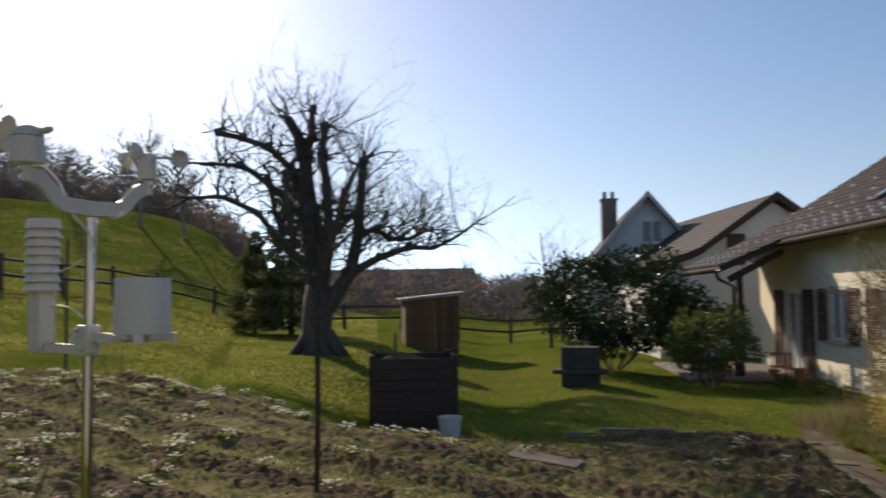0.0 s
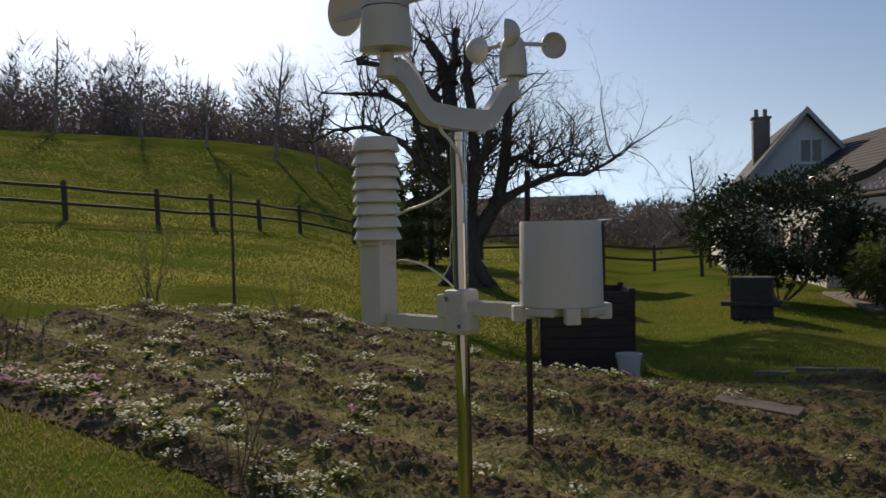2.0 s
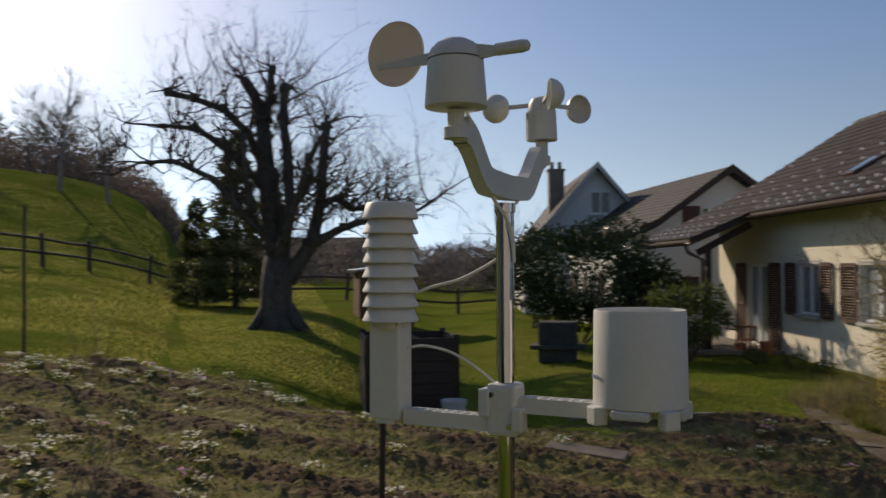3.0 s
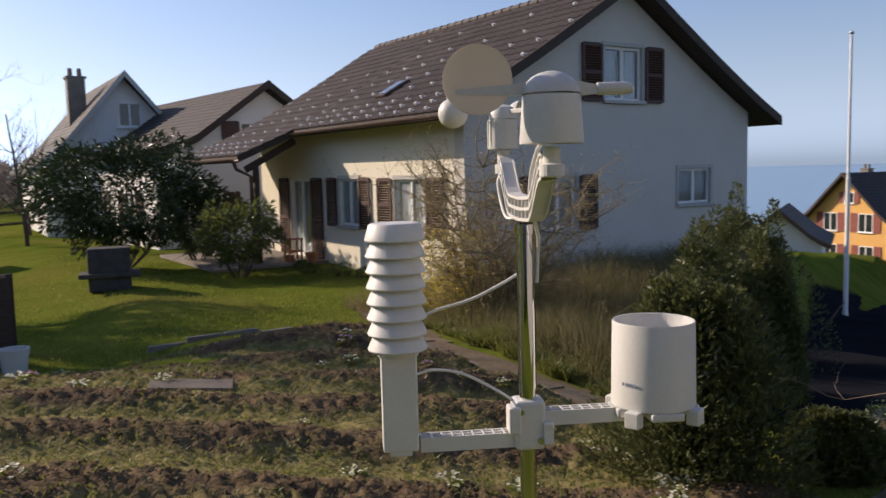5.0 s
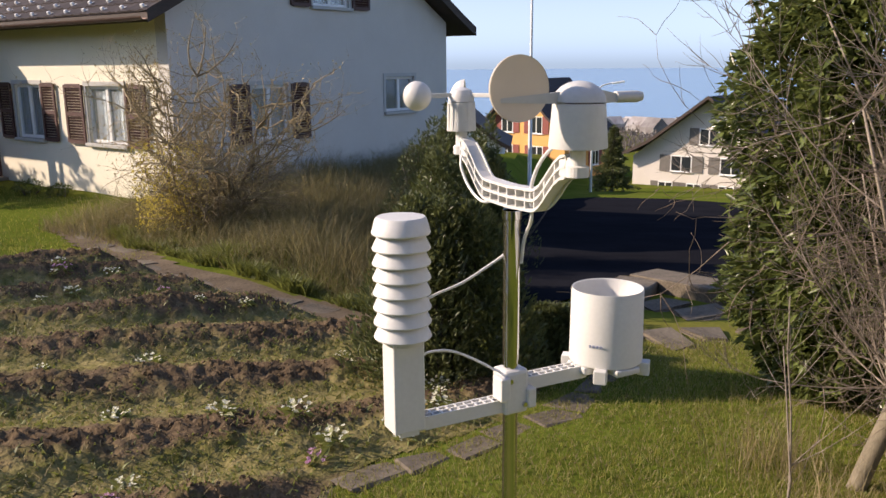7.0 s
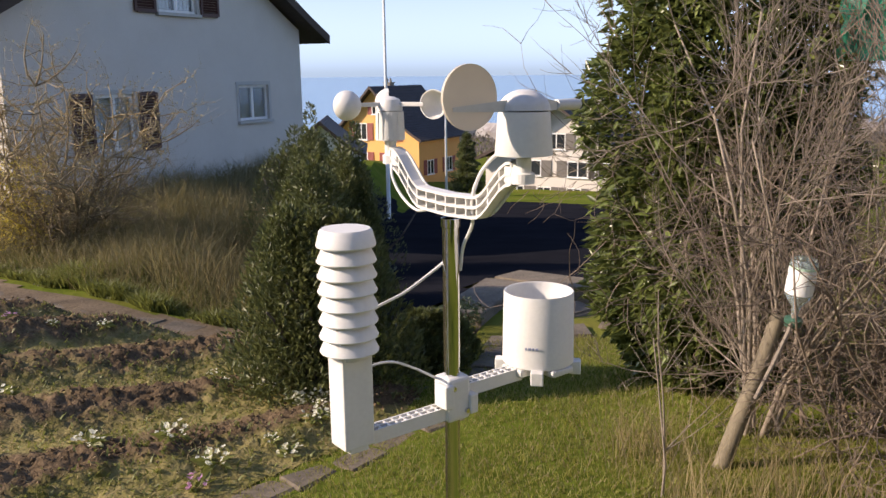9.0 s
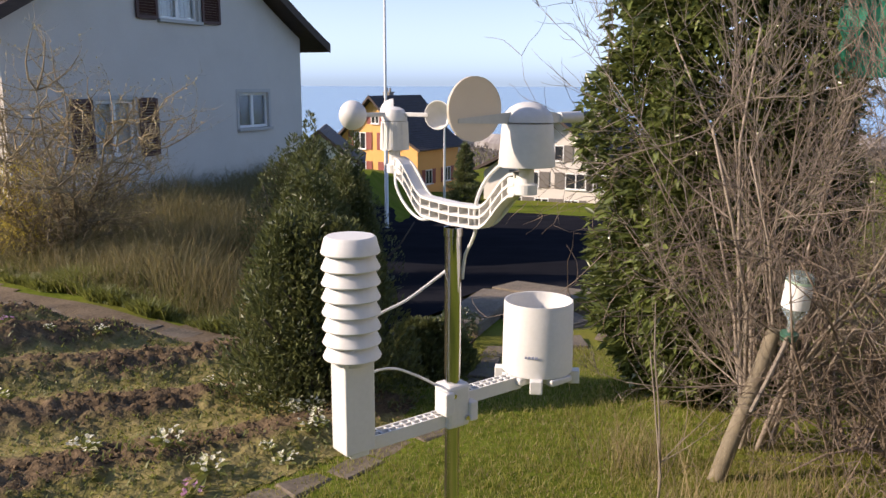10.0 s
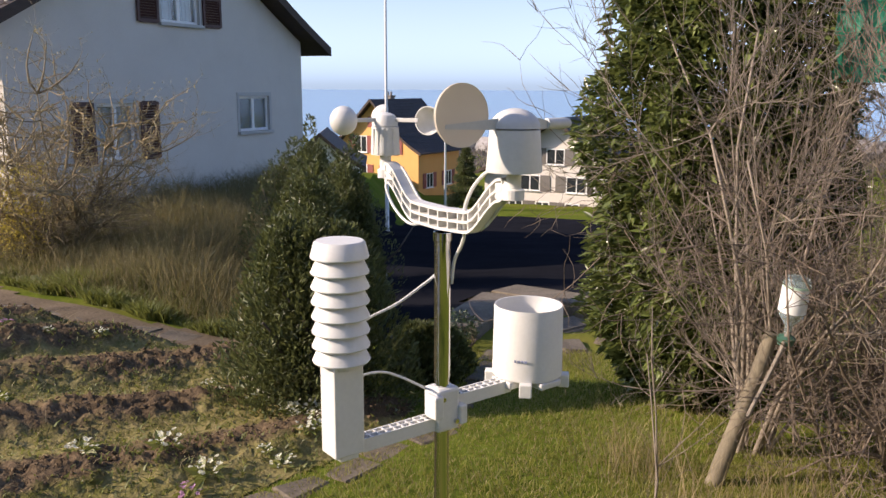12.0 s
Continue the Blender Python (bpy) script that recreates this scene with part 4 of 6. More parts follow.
simple_house("neighbour_house", pose(6.25, 36.4, -0.45, 0, 0, -2), 6.2, 10, 2.8, 6.5, WHITE_WALL, DARK_TILE, "pale house with a steep dark gable roof and chimney",
             wins=((0.2, 4.4, 0.9, 1.0), (-1.6, 0.7, 1.2, 1.3), (1.6, 0.7, 1.2, 1.3)), side_wins=((-1, 3, 0.8, 1.2, 1.2),), chimney=(-1.35, 3.0, 5.6), flare=0.9, frame=STONE_TRIM)
simple_house("orange_house", pose(62.9, 39.4, -8.5, 0, 0, -96), 9.4, 7.0, 4.6, 9.3, ORANGE_WALL, DARK_TILE, "orange rendered house with red shutters and dark roof",
             wins=((-1.5, 2.0, 1.3, 1.5), (1.8, 2.0, 1.3, 1.5), (-1.5, 4.6, 1.3, 1.5), (1.7, 4.6, 1.3, 1.5), (0.2, 6.9, 0.9, 0.9), (1.8, 0.2, 1.0, 0.7)),
             side_wins=((1, 1.8, 1.6, 1.1, 1.3), (1, 5.0, 1.6, 1.1, 1.3)), shutter=RED_SHUTTER, chimney=(-0.8, 3.5, 8.6), over=0.7)
simple_house("white_house", pose(60.7, 21.6, -8.1, 0, 0, -92), 12.4, 12, 3.0, 7.7, BEIGE_WALL, DARK_TILE, "off-white chalet house with a broad dark gable roof",
             wins=((-0.1, 4.1, 1.5, 1.25), (-2.2, 1.95, 1.7, 1.25), (1.7, 1.95, 1.7, 1.25), (-3.4, -0.1, 1.2, 1.2), (-1.1, -0.1, 1.2, 1.2), (1.4, -0.1, 1.2, 1.2), (3.8, 1.95, 1.4, 1.25)),
             shutter=GREY_SHUTTER, over=1.0, chimney=(2.2, 4.5, 6.9))
simple_house("brown_house", pose(39.6, 29.6, -6.1, 0, 0, -60), 4.4, 7, 3.4, 5.3, WHITE_WALL, TILE, "small house with a red-brown tiled roof",
             wins=((0, 1.2, 1.1, 1.2),), shutter=SHUTTER)
simple_house("barn", pose(-4.0, 92, 0.2, 0, 0, 82), 11, 26, 2.4, 4.6, OLD_WOOD, DARK_TILE, "long dark timber barn with low roof", wins=(), base=4)


def far_town():
    verts, faces = [], []
    rng = random.Random(5)
    for k in range(110):
        s, v = rng.uniform(210, 345), rng.uniform(-150, 90)
        x, y = -2 + 0.9 * s - 0.42 * v, 1.6 + 0.42 * s + 0.9 * v
        z = land(x, y)
        w, l, h = rng.uniform(4, 6), rng.uniform(5, 8), rng.uniform(2, 4)
        a = rng.uniform(0, 3)
        c, q = math.cos(a), math.sin(a)
        i = len(verts)
        for px, py, pz in ((-w, -l, -2), (w, -l, -2), (w, l, -2), (-w, l, -2), (-w, -l, h), (w, -l, h), (w, l, h), (-w, l, h), (0, -l, h + 3), (0, l, h + 3)):
            verts.append((x + (px * c - py * q) * 0.5, y + (px * q + py * c) * 0.5, z + pz * 0.8))
        faces += [[i + f for f in q4] for q4 in ((0, 1, 5, 4), (1, 2, 6, 5), (2, 3, 7, 6), (3, 0, 4, 7), (4, 5, 8), (6, 7, 9), (5, 6, 9, 8), (7, 4, 8, 9))]
    tagged(soup("distant_houses", verts, faces, mat("far_house", (0.16, 0.13, 0.12), (0.42, 0.40, 0.38), 0.05, 0.9, island=0.5)), "scattered pale houses near the lake shore", "houses", kind="stuff")


far_town()


# ---- garden objects ----
def build_fence():
    f = thing("fence", pose(0, 0, 0), "dark weathered post-and-rail fence across the meadow", "fence")
    line = [(-27, 14.6), (-18, 19.2), (-15.3, 24.5), (-13.6, 32), (-11, 37.5), (-7, 36.5), (-2, 37.0), (5, 38)]
    pts = []
    for a, b in zip(line, line[1:]):
        n = max(1, round(math.hypot(b[0] - a[0], b[1] - a[1]) / 2.5))
        pts += [(a[0] + (b[0] - a[0]) * k / n, a[1] + (b[1] - a[1]) * k / n) for k in range(n)]
    pts.append(line[-1])
    post = B()
    lathe(post, [(0, -0.3), (0.085, -0.3), (0.08, 1.12), (0.06, 1.18), (0, 1.19)], 8)
    post_me = mesh_of("post", post, FENCE_WOOD)
    rng = random.Random(2)
    for x, y in pts:
        piece("post", post_me, f, pose(x, y, land(x, y), rng.uniform(-3, 3), rng.uniform(-3, 3), rng.uniform(0, 360)))
    for h in (0.98, 0.50):
        for (xa, ya), (xb, yb) in zip(pts, pts[1:]):
            a, b = Vector((xa, ya, land(xa, ya) + h)), Vector((xb, yb, land(xb, yb) + h))
            sag = Vector((0, 0, rng.uniform(-0.05, 0.03)))
            bm = B()
            tube(bm, [a, (a + b) / 2 + sag, b], [0.055, 0.05, 0.055], 6)
            part("rail", bm, FENCE_WOOD, f)


build_fence()


def build_shed():
    x, y = -2.45, 28.3
    s = thing("garden_shed", pose(x, y, land(x, y), 0, 0, 12), "small brown board shed with a slanting metal roof", "shed")
    w, d = 1.75, 1.6
    k = 0
    for side in range(4):
        L = w if side % 2 == 0 else d
        n = 9
        for i in range(n):
            u = -L / 2 + L * (i + 0.5) / n
            px, py, rz = [(u, -d / 2, 0), (w / 2, u, 90), (-u, d / 2, 180), (-w / 2, -u, 270)][side]
            top = 1.72 + 0.16 * (px / w)
            bm = B()
            box(bm, (0, 0, top / 2 - 0.05), (L / n - 0.012, 0.025, top + 0.1), bevel=0.003)
            part("board", bm, BROWN_WOOD, s, "", False, pose(px, py, 0, 0, 0, rz))
    bm = B()
    box(bm, (0, 0, 1.83), (w + 0.42, d + 0.4, 0.035), (0, -6, 0), 0.005)
    part("roof", bm, METAL_GREY, s, "pale sheet metal roof")


build_shed()


def build_bin():
    x, y = -1.25, 12.75
    c = thing("compost_bin", pose(x, y, land(x, y), 0, 0, 8), "dark slatted compost bin filled to the brim", "compost bin")
    for side in range(4):
        for k in range(7):
            bm = B()
            box(bm, (0, -0.62, 0.10 + 0.155 * k), (1.28, 0.03, 0.150), bevel=0.004)
            part("slat", bm, DARK_WOOD, c, "", False, pose(0, 0, 0, 0, 0, 90 * side))
    for sx in (-1, 1):
        for sy in (-1, 1):
            bm = B()
            box(bm, (sx * 0.60, sy * 0.60, 0.55), (0.08, 0.08, 1.2), bevel=0.008)
            part("post", bm, DARK_WOOD, c)
    bm = B()
    n = 14
    g = [[bm.verts.new((-0.58 + 1.16 * i / n, -0.58 + 1.16 * j / n, 1.0 + 0.16 * math.exp(-((i - 5) ** 2 + (j - 7) ** 2) / 12) + 0.08 * noise.noise((i * 0.6, j * 0.6, 2)))) for j in range(n + 1)] for i in range(n + 1)]
    for i in range(n):
        for j in range(n):
            bm.faces.new((g[i][j], g[i + 1][j], g[i + 1][j + 1], g[i][j + 1]))
    part("compost", bm, SOIL, c, "dark heaped compost", True)
    bx, by = -0.62, 11.75
    b = thing("bucket", pose(bx, by, land(bx, by) + 0.02), "white plastic bucket beside the compost bin", "bucket")
    bm = B()
    lathe(bm, [(0, 0), (0.125, 0), (0.16, 0.32), (0.17, 0.32), (0.17, 0.335), (0.152, 0.335), (0.118, 0.015), (0, 0.015)], 28)
    part("body", bm, WHITE_PLASTIC, b, "", True)
    bm = B()
    tube(bm, [(0.168 * math.cos(q), 0.04 * math.sin(q) - 0.17 * math.sin(q), 0.31 - 0.10 * math.sin(q)) for q in np.linspace(0, math.pi, 12)], 0.004, 6)
    part("handle", bm, METAL_GREY, b)


build_bin()


DARK_STONE = mat("dark_stone", (0.035, 0.033, 0.03), (0.075, 0.07, 0.065), 5, 0.9, 0.006)


def build_fountain():
    x, y = 1.75, 18.2
    t = thing("stone_trough", pose(x, y, land(x, y), 0, 0, -12), "dark stone pillar with a low trough ledge on the lawn", "garden stonework")
    bm = B()
    box(bm, (0, 0, 0.40), (0.78, 0.55, 0.84), bevel=0.03)
    part("pillar", bm, DARK_STONE, t)
    bm = B()
    box(bm, (0, -0.05, 0.30), (1.12, 0.62, 0.09), bevel=0.02)
    part("ledge", bm, DARK_STONE, t)


build_fountain()


def stake(x, y, h, r, material, label, lean=(0, 0), name="garden_stake"):
    s = thing(name, pose(x, y, land(x, y)), label, "stake", "stakes in the bed")
    bm = B()
    tube(bm, [(0, 0, -0.2), (lean[0] * 0.3 + 0.004, lean[1] * 0.3, h * 0.3), (lean[0] * 0.6 - 0.004, lean[1] * 0.6, h * 0.6), (lean[0], lean[1], h)], [r * 1.05, r, r, r * 0.9], 9)
    part("rod", bm, material, s)


stake(-1.256, 6.42, 2.10 - land(-1.256, 6.42), 0.021, DARK_WOOD, "dark slender wooden stake standing in the bed", (0.02, 0))
stake(-6.25, 11.9, 1.95, 0.022, FENCE_WOOD, "thin dark stake at the bed's far edge")
stake(-1.9, 15.6, 1.25, 0.03, OLD_WOOD, "short grey post behind the compost bin")


def build_flagpole():
    x, y = 20.7, 14.4
    f = thing("flagpole", pose(x, y, land(x, y)), "tall white flagpole standing beside the road", "flagpole")
    bm = B()
    lathe(bm, [(0.075, -0.3), (0.075, 0.2), (0.065, 0.22), (0.06, 4.0), (0.045, 4.02), (0.035, 7.95), (0.0, 7.95)], 14)
    part("mast", bm, WHITE_PAINT, f, "", True)
    bm = B()
    lathe(bm, [(0, 0), (0.05, 0.01), (0.07, 0.05), (0.05, 0.09), (0, 0.1)], 14, xf((0, 0, 7.95)))
    part("finial", bm, METAL_GREY, f, "", True)
    x, y = 47.8, 25.2
    l = thing("street_lamp", pose(x, y, land(x, y), 0, 0, -65), "slim grey street lamp with a curved arm", "street lamp")
    bm = B()
    top = 6.6
    tube(bm, [(0, 0, -0.3), (0, 0, 3), (0, 0, top - 0.6), (0.15, 0, top), (0.6, 0, top + 0.35), (1.2, 0, top + 0.5)], [0.09, 0.08, 0.06, 0.055, 0.05, 0.045], 10)
    part("pole", bm, METAL_GREY, l, "", True)
    bm = B()
    box(bm, (1.55, 0, top + 0.52), (0.8, 0.26, 0.13), (0, -8, 0), 0.04)
    part("lamp_head", bm, WHITE_PAINT, l)


build_flagpole()


strip("trodden_path", [(4.9, 14.2), (5.4, 14.0), (5.0, 12.2), (4.5, 10.4), (4.42, 9.5), (4.45, 8.4), (4.75, 7.4), (5.2, 6.5), (4.4, 6.5), (4.05, 7.4), (3.85, 8.4), (3.88, 9.6), (3.98, 10.8), (4.35, 12.4)], 0.015, DIRT,
      "trodden brown earth path between bed and bank", "path", cell=0.1)


def build_path():
    p = tagged(new("path", None), "narrow worn path of grey stone slabs along the bed", "path", kind="structure")
    rng = random.Random(7)
    lines = [[(5.15, 14.0), (4.72, 12.4), (4.28, 10.6), (4.15, 9.4), (4.14, 8.4), (4.42, 7.5), (4.8, 6.8)], [(0.75, 4.55), (1.6, 4.33), (2.3, 4.18), (3.1, 4.05), (4.0, 4.2), (5.2, 4.5), (6.3, 4.7)]]
    for line in lines:
        for a, b in zip(line, line[1:]):
            L = math.hypot(b[0] - a[0], b[1] - a[1])
            n = max(1, round(L / 0.43))
            an = math.degrees(math.atan2(b[1] - a[1], b[0] - a[0]))
            for k in range(n):
                u = (k + 0.5) / n
                x, y = a[0] + (b[0] - a[0]) * u, a[1] + (b[1] - a[1]) * u
                sx, sy = L / n * rng.uniform(0.86, 1.0), rng.uniform(0.20, 0.30)
                sl_x = math.degrees(math.atan(land(x + 0.5, y) - land(x - 0.5, y)))
                sl_y = math.degrees(math.atan(land(x, y + 0.5) - land(x, y - 0.5)))
                bm = B()
                box(bm, (0, 0, 0), (sx, sy, 0.09))
                for vtx in bm.verts:
                    vtx.co += Vector((rng.uniform(-0.05, 0.05), rng.uniform(-0.05, 0.05), rng.uniform(-0.010, 0.010)))
                bmesh.ops.bevel(bm, geom=list(bm.edges), offset=0.012, segments=1, affect="EDGES")
                part("slab", bm, PATH_SLAB, p, "", False, pose(x + rng.gauss(0, 0.015), y + rng.gauss(0, 0.015), land(x, y) - 0.031 + rng.uniform(-0.008, 0.008), sl_y + rng.uniform(-2, 2), -sl_x + rng.uniform(-2, 2), 0) @ pose(0, 0, 0, 0, 0, an + rng.uniform(-4, 4)))
    # lawn edging stones at the far side of the bed
    for k in range(7):
        bm = B()
        x, y = 1.2 + 0.5 * k, 12.15 - 0.02 * k
        box(bm, (0, 0, 0), (0.48, 0.07, 0.16), bevel=0.008)
        part("edging", bm, CONCRETE, p, "", False, pose(x, y, land(x, y) - 0.035, 0, 0, rng.uniform(-3, 3)))
    w = thing("retaining_wall", pose(0, 0, 0), "low weathered concrete wall along the road's edge", "wall")
    for (xa, ya), (xb, yb), hh in (((5.9, 5.25), (8.30, 5.62), 0.16), ((8.60, 5.70), (7.55, 2.9), 0.20)):
        L = math.hypot(xb - xa, yb - ya)
        za, zb = land(xa, ya), land(xb, yb)
        bm = B()
        prism(bm, [(0, za - 0.5), (L - 0.004, zb - 0.5), (L - 0.004, zb + hh), (0, za + hh)], "y", -0.28, 0.28)
        bmesh.ops.bevel(bm, geom=list(bm.edges), offset=0.015, segments=1, affect="EDGES")
        part("wall_run", bm, PATH_SLAB, w, "", False, pose(xa, ya, 0, 0, 0, math.degrees(math.atan2(yb - ya, xb - xa))))
    for k, (x, y, s) in enumerate(((7.2, 4.9, 0.6), (7.1, 4.35, 0.7), (6.1, 4.0, 0.5), (6.6, 3.6, 0.5), (5.6, 4.2, 0.6))):
        bm = B()
        bmesh.ops.create_cube(bm, size=1)
        for vtx in bm.verts:
            vtx.co = Vector((vtx.co.x * s, vtx.co.y * s * 0.7, vtx.co.z * 0.11)) + Vector((rng.uniform(-0.08, 0.08), rng.uniform(-0.08, 0.08), rng.uniform(-0.03, 0.03)))
        bmesh.ops.bevel(bm, geom=list(bm.edges), offset=0.03, segments=2, affect="EDGES")
        st = new("flagstone", mesh_of("flagstone", bm, PATH_SLAB))
        st.matrix_basis = pose(x, y, land(x, y) - 0.005, 0, 0, rng.uniform(0, 180))
        tagged(st, "rough grey flagstone lying in the grass", "stone", "flagstones")
    dull = mat("soiled_slab", (0.10, 0.08, 0.06), (0.20, 0.165, 0.13), 4, 0.95, 0.005)
    # plain slab lying in the bed
    for x, y, an, k in ((0.55, 8.8, -20, 1.0), (-4.0, 5.75, 25, 0.55)):
        bm = B()
        box(bm, (0, 0, 0), (0.75 * k, 0.36 * k, 0.05), bevel=0.008)
        s = new("stepping_slab", mesh_of("stepping_slab", bm, dull))
        s.matrix_basis = pose(x, y, land(x, y) + (0.075 if k == 1.0 else 0.03), 0, 5 if k == 1.0 else 1, an)
        tagged(s, "grey concrete slab laid on the dug soil", "slab", "slabs in the bed")


build_path()


def build_feeder():
    bx, by = 2.93, 2.11
    z = land(bx, by)
    f = thing("bottle_post", pose(bx, by, z), "leaning weathered wooden post among bare shrub stems", "post")
    bm = B()
    tube(bm, [(-0.03, 0.05, -0.2), (0.012, -0.03, 0.12), (0.055, -0.12, 0.45), (0.10, -0.22, 0.82), (0.115, -0.25, 0.95)], [0.056, 0.053, 0.048, 0.044, 0.037], 12)
    part("trunk", bm, OLD_WOOD, f, "split grey-brown round post", True)
    x, y, zz = 2.76, 1.77, 0.775
    b = thing("hanging_bottle", pose(x, y, zz + 0.0, 4, -6, 20), "upturned clear plastic bottle with a white label on the shrub", "bottle")
    bm = B()
    lathe(bm, [(0.016, 0.0), (0.018, 0.05), (0.058, 0.11), (0.060, 0.12), (0.060, 0.275), (0.052, 0.292), (0, 0.292)], 24)
    b.scale = (1.2, 1.2, 1.15)
    part("body", bm, BOTTLE, b, "clear plastic bottle body", True)
    bm = B()
    lathe(bm, [(0.0612, 0.125), (0.0614, 0.13), (0.0614, 0.244), (0.0612, 0.249)], 28)
    part("label", bm, WHITE_PAINT, b, "plain white paper label", True)
    bm = B()
    lathe(bm, [(0.0613, 0.249), (0.0616, 0.250), (0.0616, 0.260), (0.0613, 0.261)], 28)
    part("label_band", bm, mat("green_print", (0.40, 0.58, 0.42), (0.48, 0.64, 0.50), 20, 0.5), b, "pale green label band", True)
    bm = B()
    lathe(bm, [(0, -0.045), (0.036, -0.045), (0.042, -0.01), (0.020, 0.004), (0, 0.004)], 18)
    part("cap", bm, mat("dark_green_plastic", (0.03, 0.09, 0.06), (0.05, 0.12, 0.08), 9, 0.4), b, "dark green drinking cap", True)
    bm = B()
    tube(bm, [(0.0, 0.0, 0.02), (-0.05, 0.03, -0.06), (-0.12, 0.10, -0.22), (-0.17, 0.16, -0.36)], 0.010, 7)
    part("bracket", bm, GREY_TWIG, b, "pale stick bracket", True)


build_feeder()


def build_terrace_things():
    x, y = 6.9, 21.3
    c = thing("plant_stand", pose(x, y, -0.295), "small red-brown wooden plant stand on the terrace", "stand")
    for sx in (-1, 1):
        for sy in (-1, 1):
            bm = B()
            box(bm, (sx * 0.17, sy * 0.15, 0.27), (0.04, 0.04, 0.54))
            part("leg", bm, TERRACOTTA, c)
    for zz in (0.22, 0.54):
        bm = B()
        box(bm, (0, 0, zz), (0.42, 0.38, 0.03), bevel=0.004)
        part("shelf", bm, TERRACOTTA, c)
    for k, (px, py, rr) in enumerate(((7.1, 20.6, 0.16), (6.6, 20.9, 0.13))):
        p = new("flower_pot", None)
        p.matrix_basis = pose(px, py, -0.38 if k else -0.38)
        tagged(p, "round terracotta flower pot by the house wall", "flower pot", "pots by the terrace")
        bm = B()
        lathe(bm, [(0, 0), (rr * 0.7, 0), (rr, rr * 1.7), (rr * 1.1, rr * 1.7), (rr * 1.1, rr * 1.95), (rr * 0.95, rr * 1.95), (rr * 0.9, rr * 1.6), (0, rr * 1.6)], 20)
        part("pot", bm, TERRACOTTA, p, "", True)


build_terrace_things()


# ---- plants ----
class Wood:
    """Gathers tapered branch tubes into one mesh."""

    def __init__(self, seed):
        self.v, self.f, self.rng = [], [], random.Random(seed)

    def limb(self, pts, radii, seg=6):
        pts = [Vector(p) for p in pts]
        ref, rings = None, []
        for i, p in enumerate(pts):
            d = (pts[min(i + 1, len(pts) - 1)] - pts[max(i - 1, 0)]).normalized()
            ref = d.orthogonal().normalized() if ref is None else ref - d * ref.dot(d)
            ref = ref.normalized() if ref.length > 1e-6 else d.orthogonal().normalized()
            side, base = d.cross(ref), len(self.v)
            for k in range(seg):
                a = 2 * math.pi * k / seg
                self.v.append(p + (ref * math.cos(a) + side * math.sin(a)) * radii[i])
            rings.append(base)
        for a, b in zip(rings, rings[1:]):
            for k in range(seg):
                self.f.append((a + k, a + (k + 1) % seg, b + (k + 1) % seg, b + k))
        self.f.append(tuple(rings[-1] + k for k in range(seg)))

    def wander(self, p, d, length, r, n=4, bend=0.25, up=0.1, seg=5, tip=0.35):
        """One crooked branch; gives back its points."""
        p, d = Vector(p), Vector(d).normalized()
        pts = [p.copy()]
        for _ in range(n):
            g = self.rng
            d = (d + Vector((g.gauss(0, bend), g.gauss(0, bend), g.gauss(0, bend) + up))).normalized()
            p = p + d * (length / n)
            pts.append(p.copy())
        self.limb(pts, [r * (1 - (1 - tip) * k / n) for k in range(n + 1)], seg)
        return pts, d

    def grow(self, p, d, length, r, depth, kids=3, bend=0.22, up=0.12, spread=0.8, shrink=0.62, seg=5):
        pts, last = self.wander(p, d, length, r, 4, bend, up, seg if depth > 0 else 3)
        if depth <= 0:
            return
        g = self.rng
        for k in range(kids):
            i = g.randint(1, 4)
            q = pts[i]
            dd = (last + Vector((g.gauss(0, spread), g.gauss(0, spread), g.gauss(0, spread)))).normalized()
            self.grow(q, dd, length * shrink * g.uniform(0.7, 1.2), max(0.0026, r * (1 - 0.16 * i) * 0.55), depth - 1, kids, bend, up, spread, shrink, seg)

    def done(self, name, material, parent, label="", stuff=False):
        ob = soup(name, self.v, self.f, material, parent, True)
        if label:
            ob["label"] = label
        return ob


def leaf_cloud(rng, n, where, size, aspect=0.4, droop=0.3, fold=0.12):
    """n folded leaves; where() gives a place and the way outwards."""
    v, f = [], []
    for _ in range(n):
        p, out = where()
        s = size * rng.uniform(0.6, 1.25)
        d = (out + Vector((rng.gauss(0, 0.6), rng.gauss(0, 0.6), rng.gauss(0, 0.6) - droop))).normalized()
        side = d.cross(Vector((rng.gauss(0, 1), rng.gauss(0, 1), rng.gauss(0, 1) + 1.5))).normalized()
        up = side.cross(d)
        w = s * aspect * 0.5
        i = len(v)
        v += [p, p + d * s * 0.45 + side * w + up * s * fold, p + d * s, p + d * s * 0.45 - side * w + up * s * fold, p + d * s * 0.5]
        f += [(i, i + 1, i + 2, i + 4), (i, i + 4, i + 2, i + 3)]
    return v, f


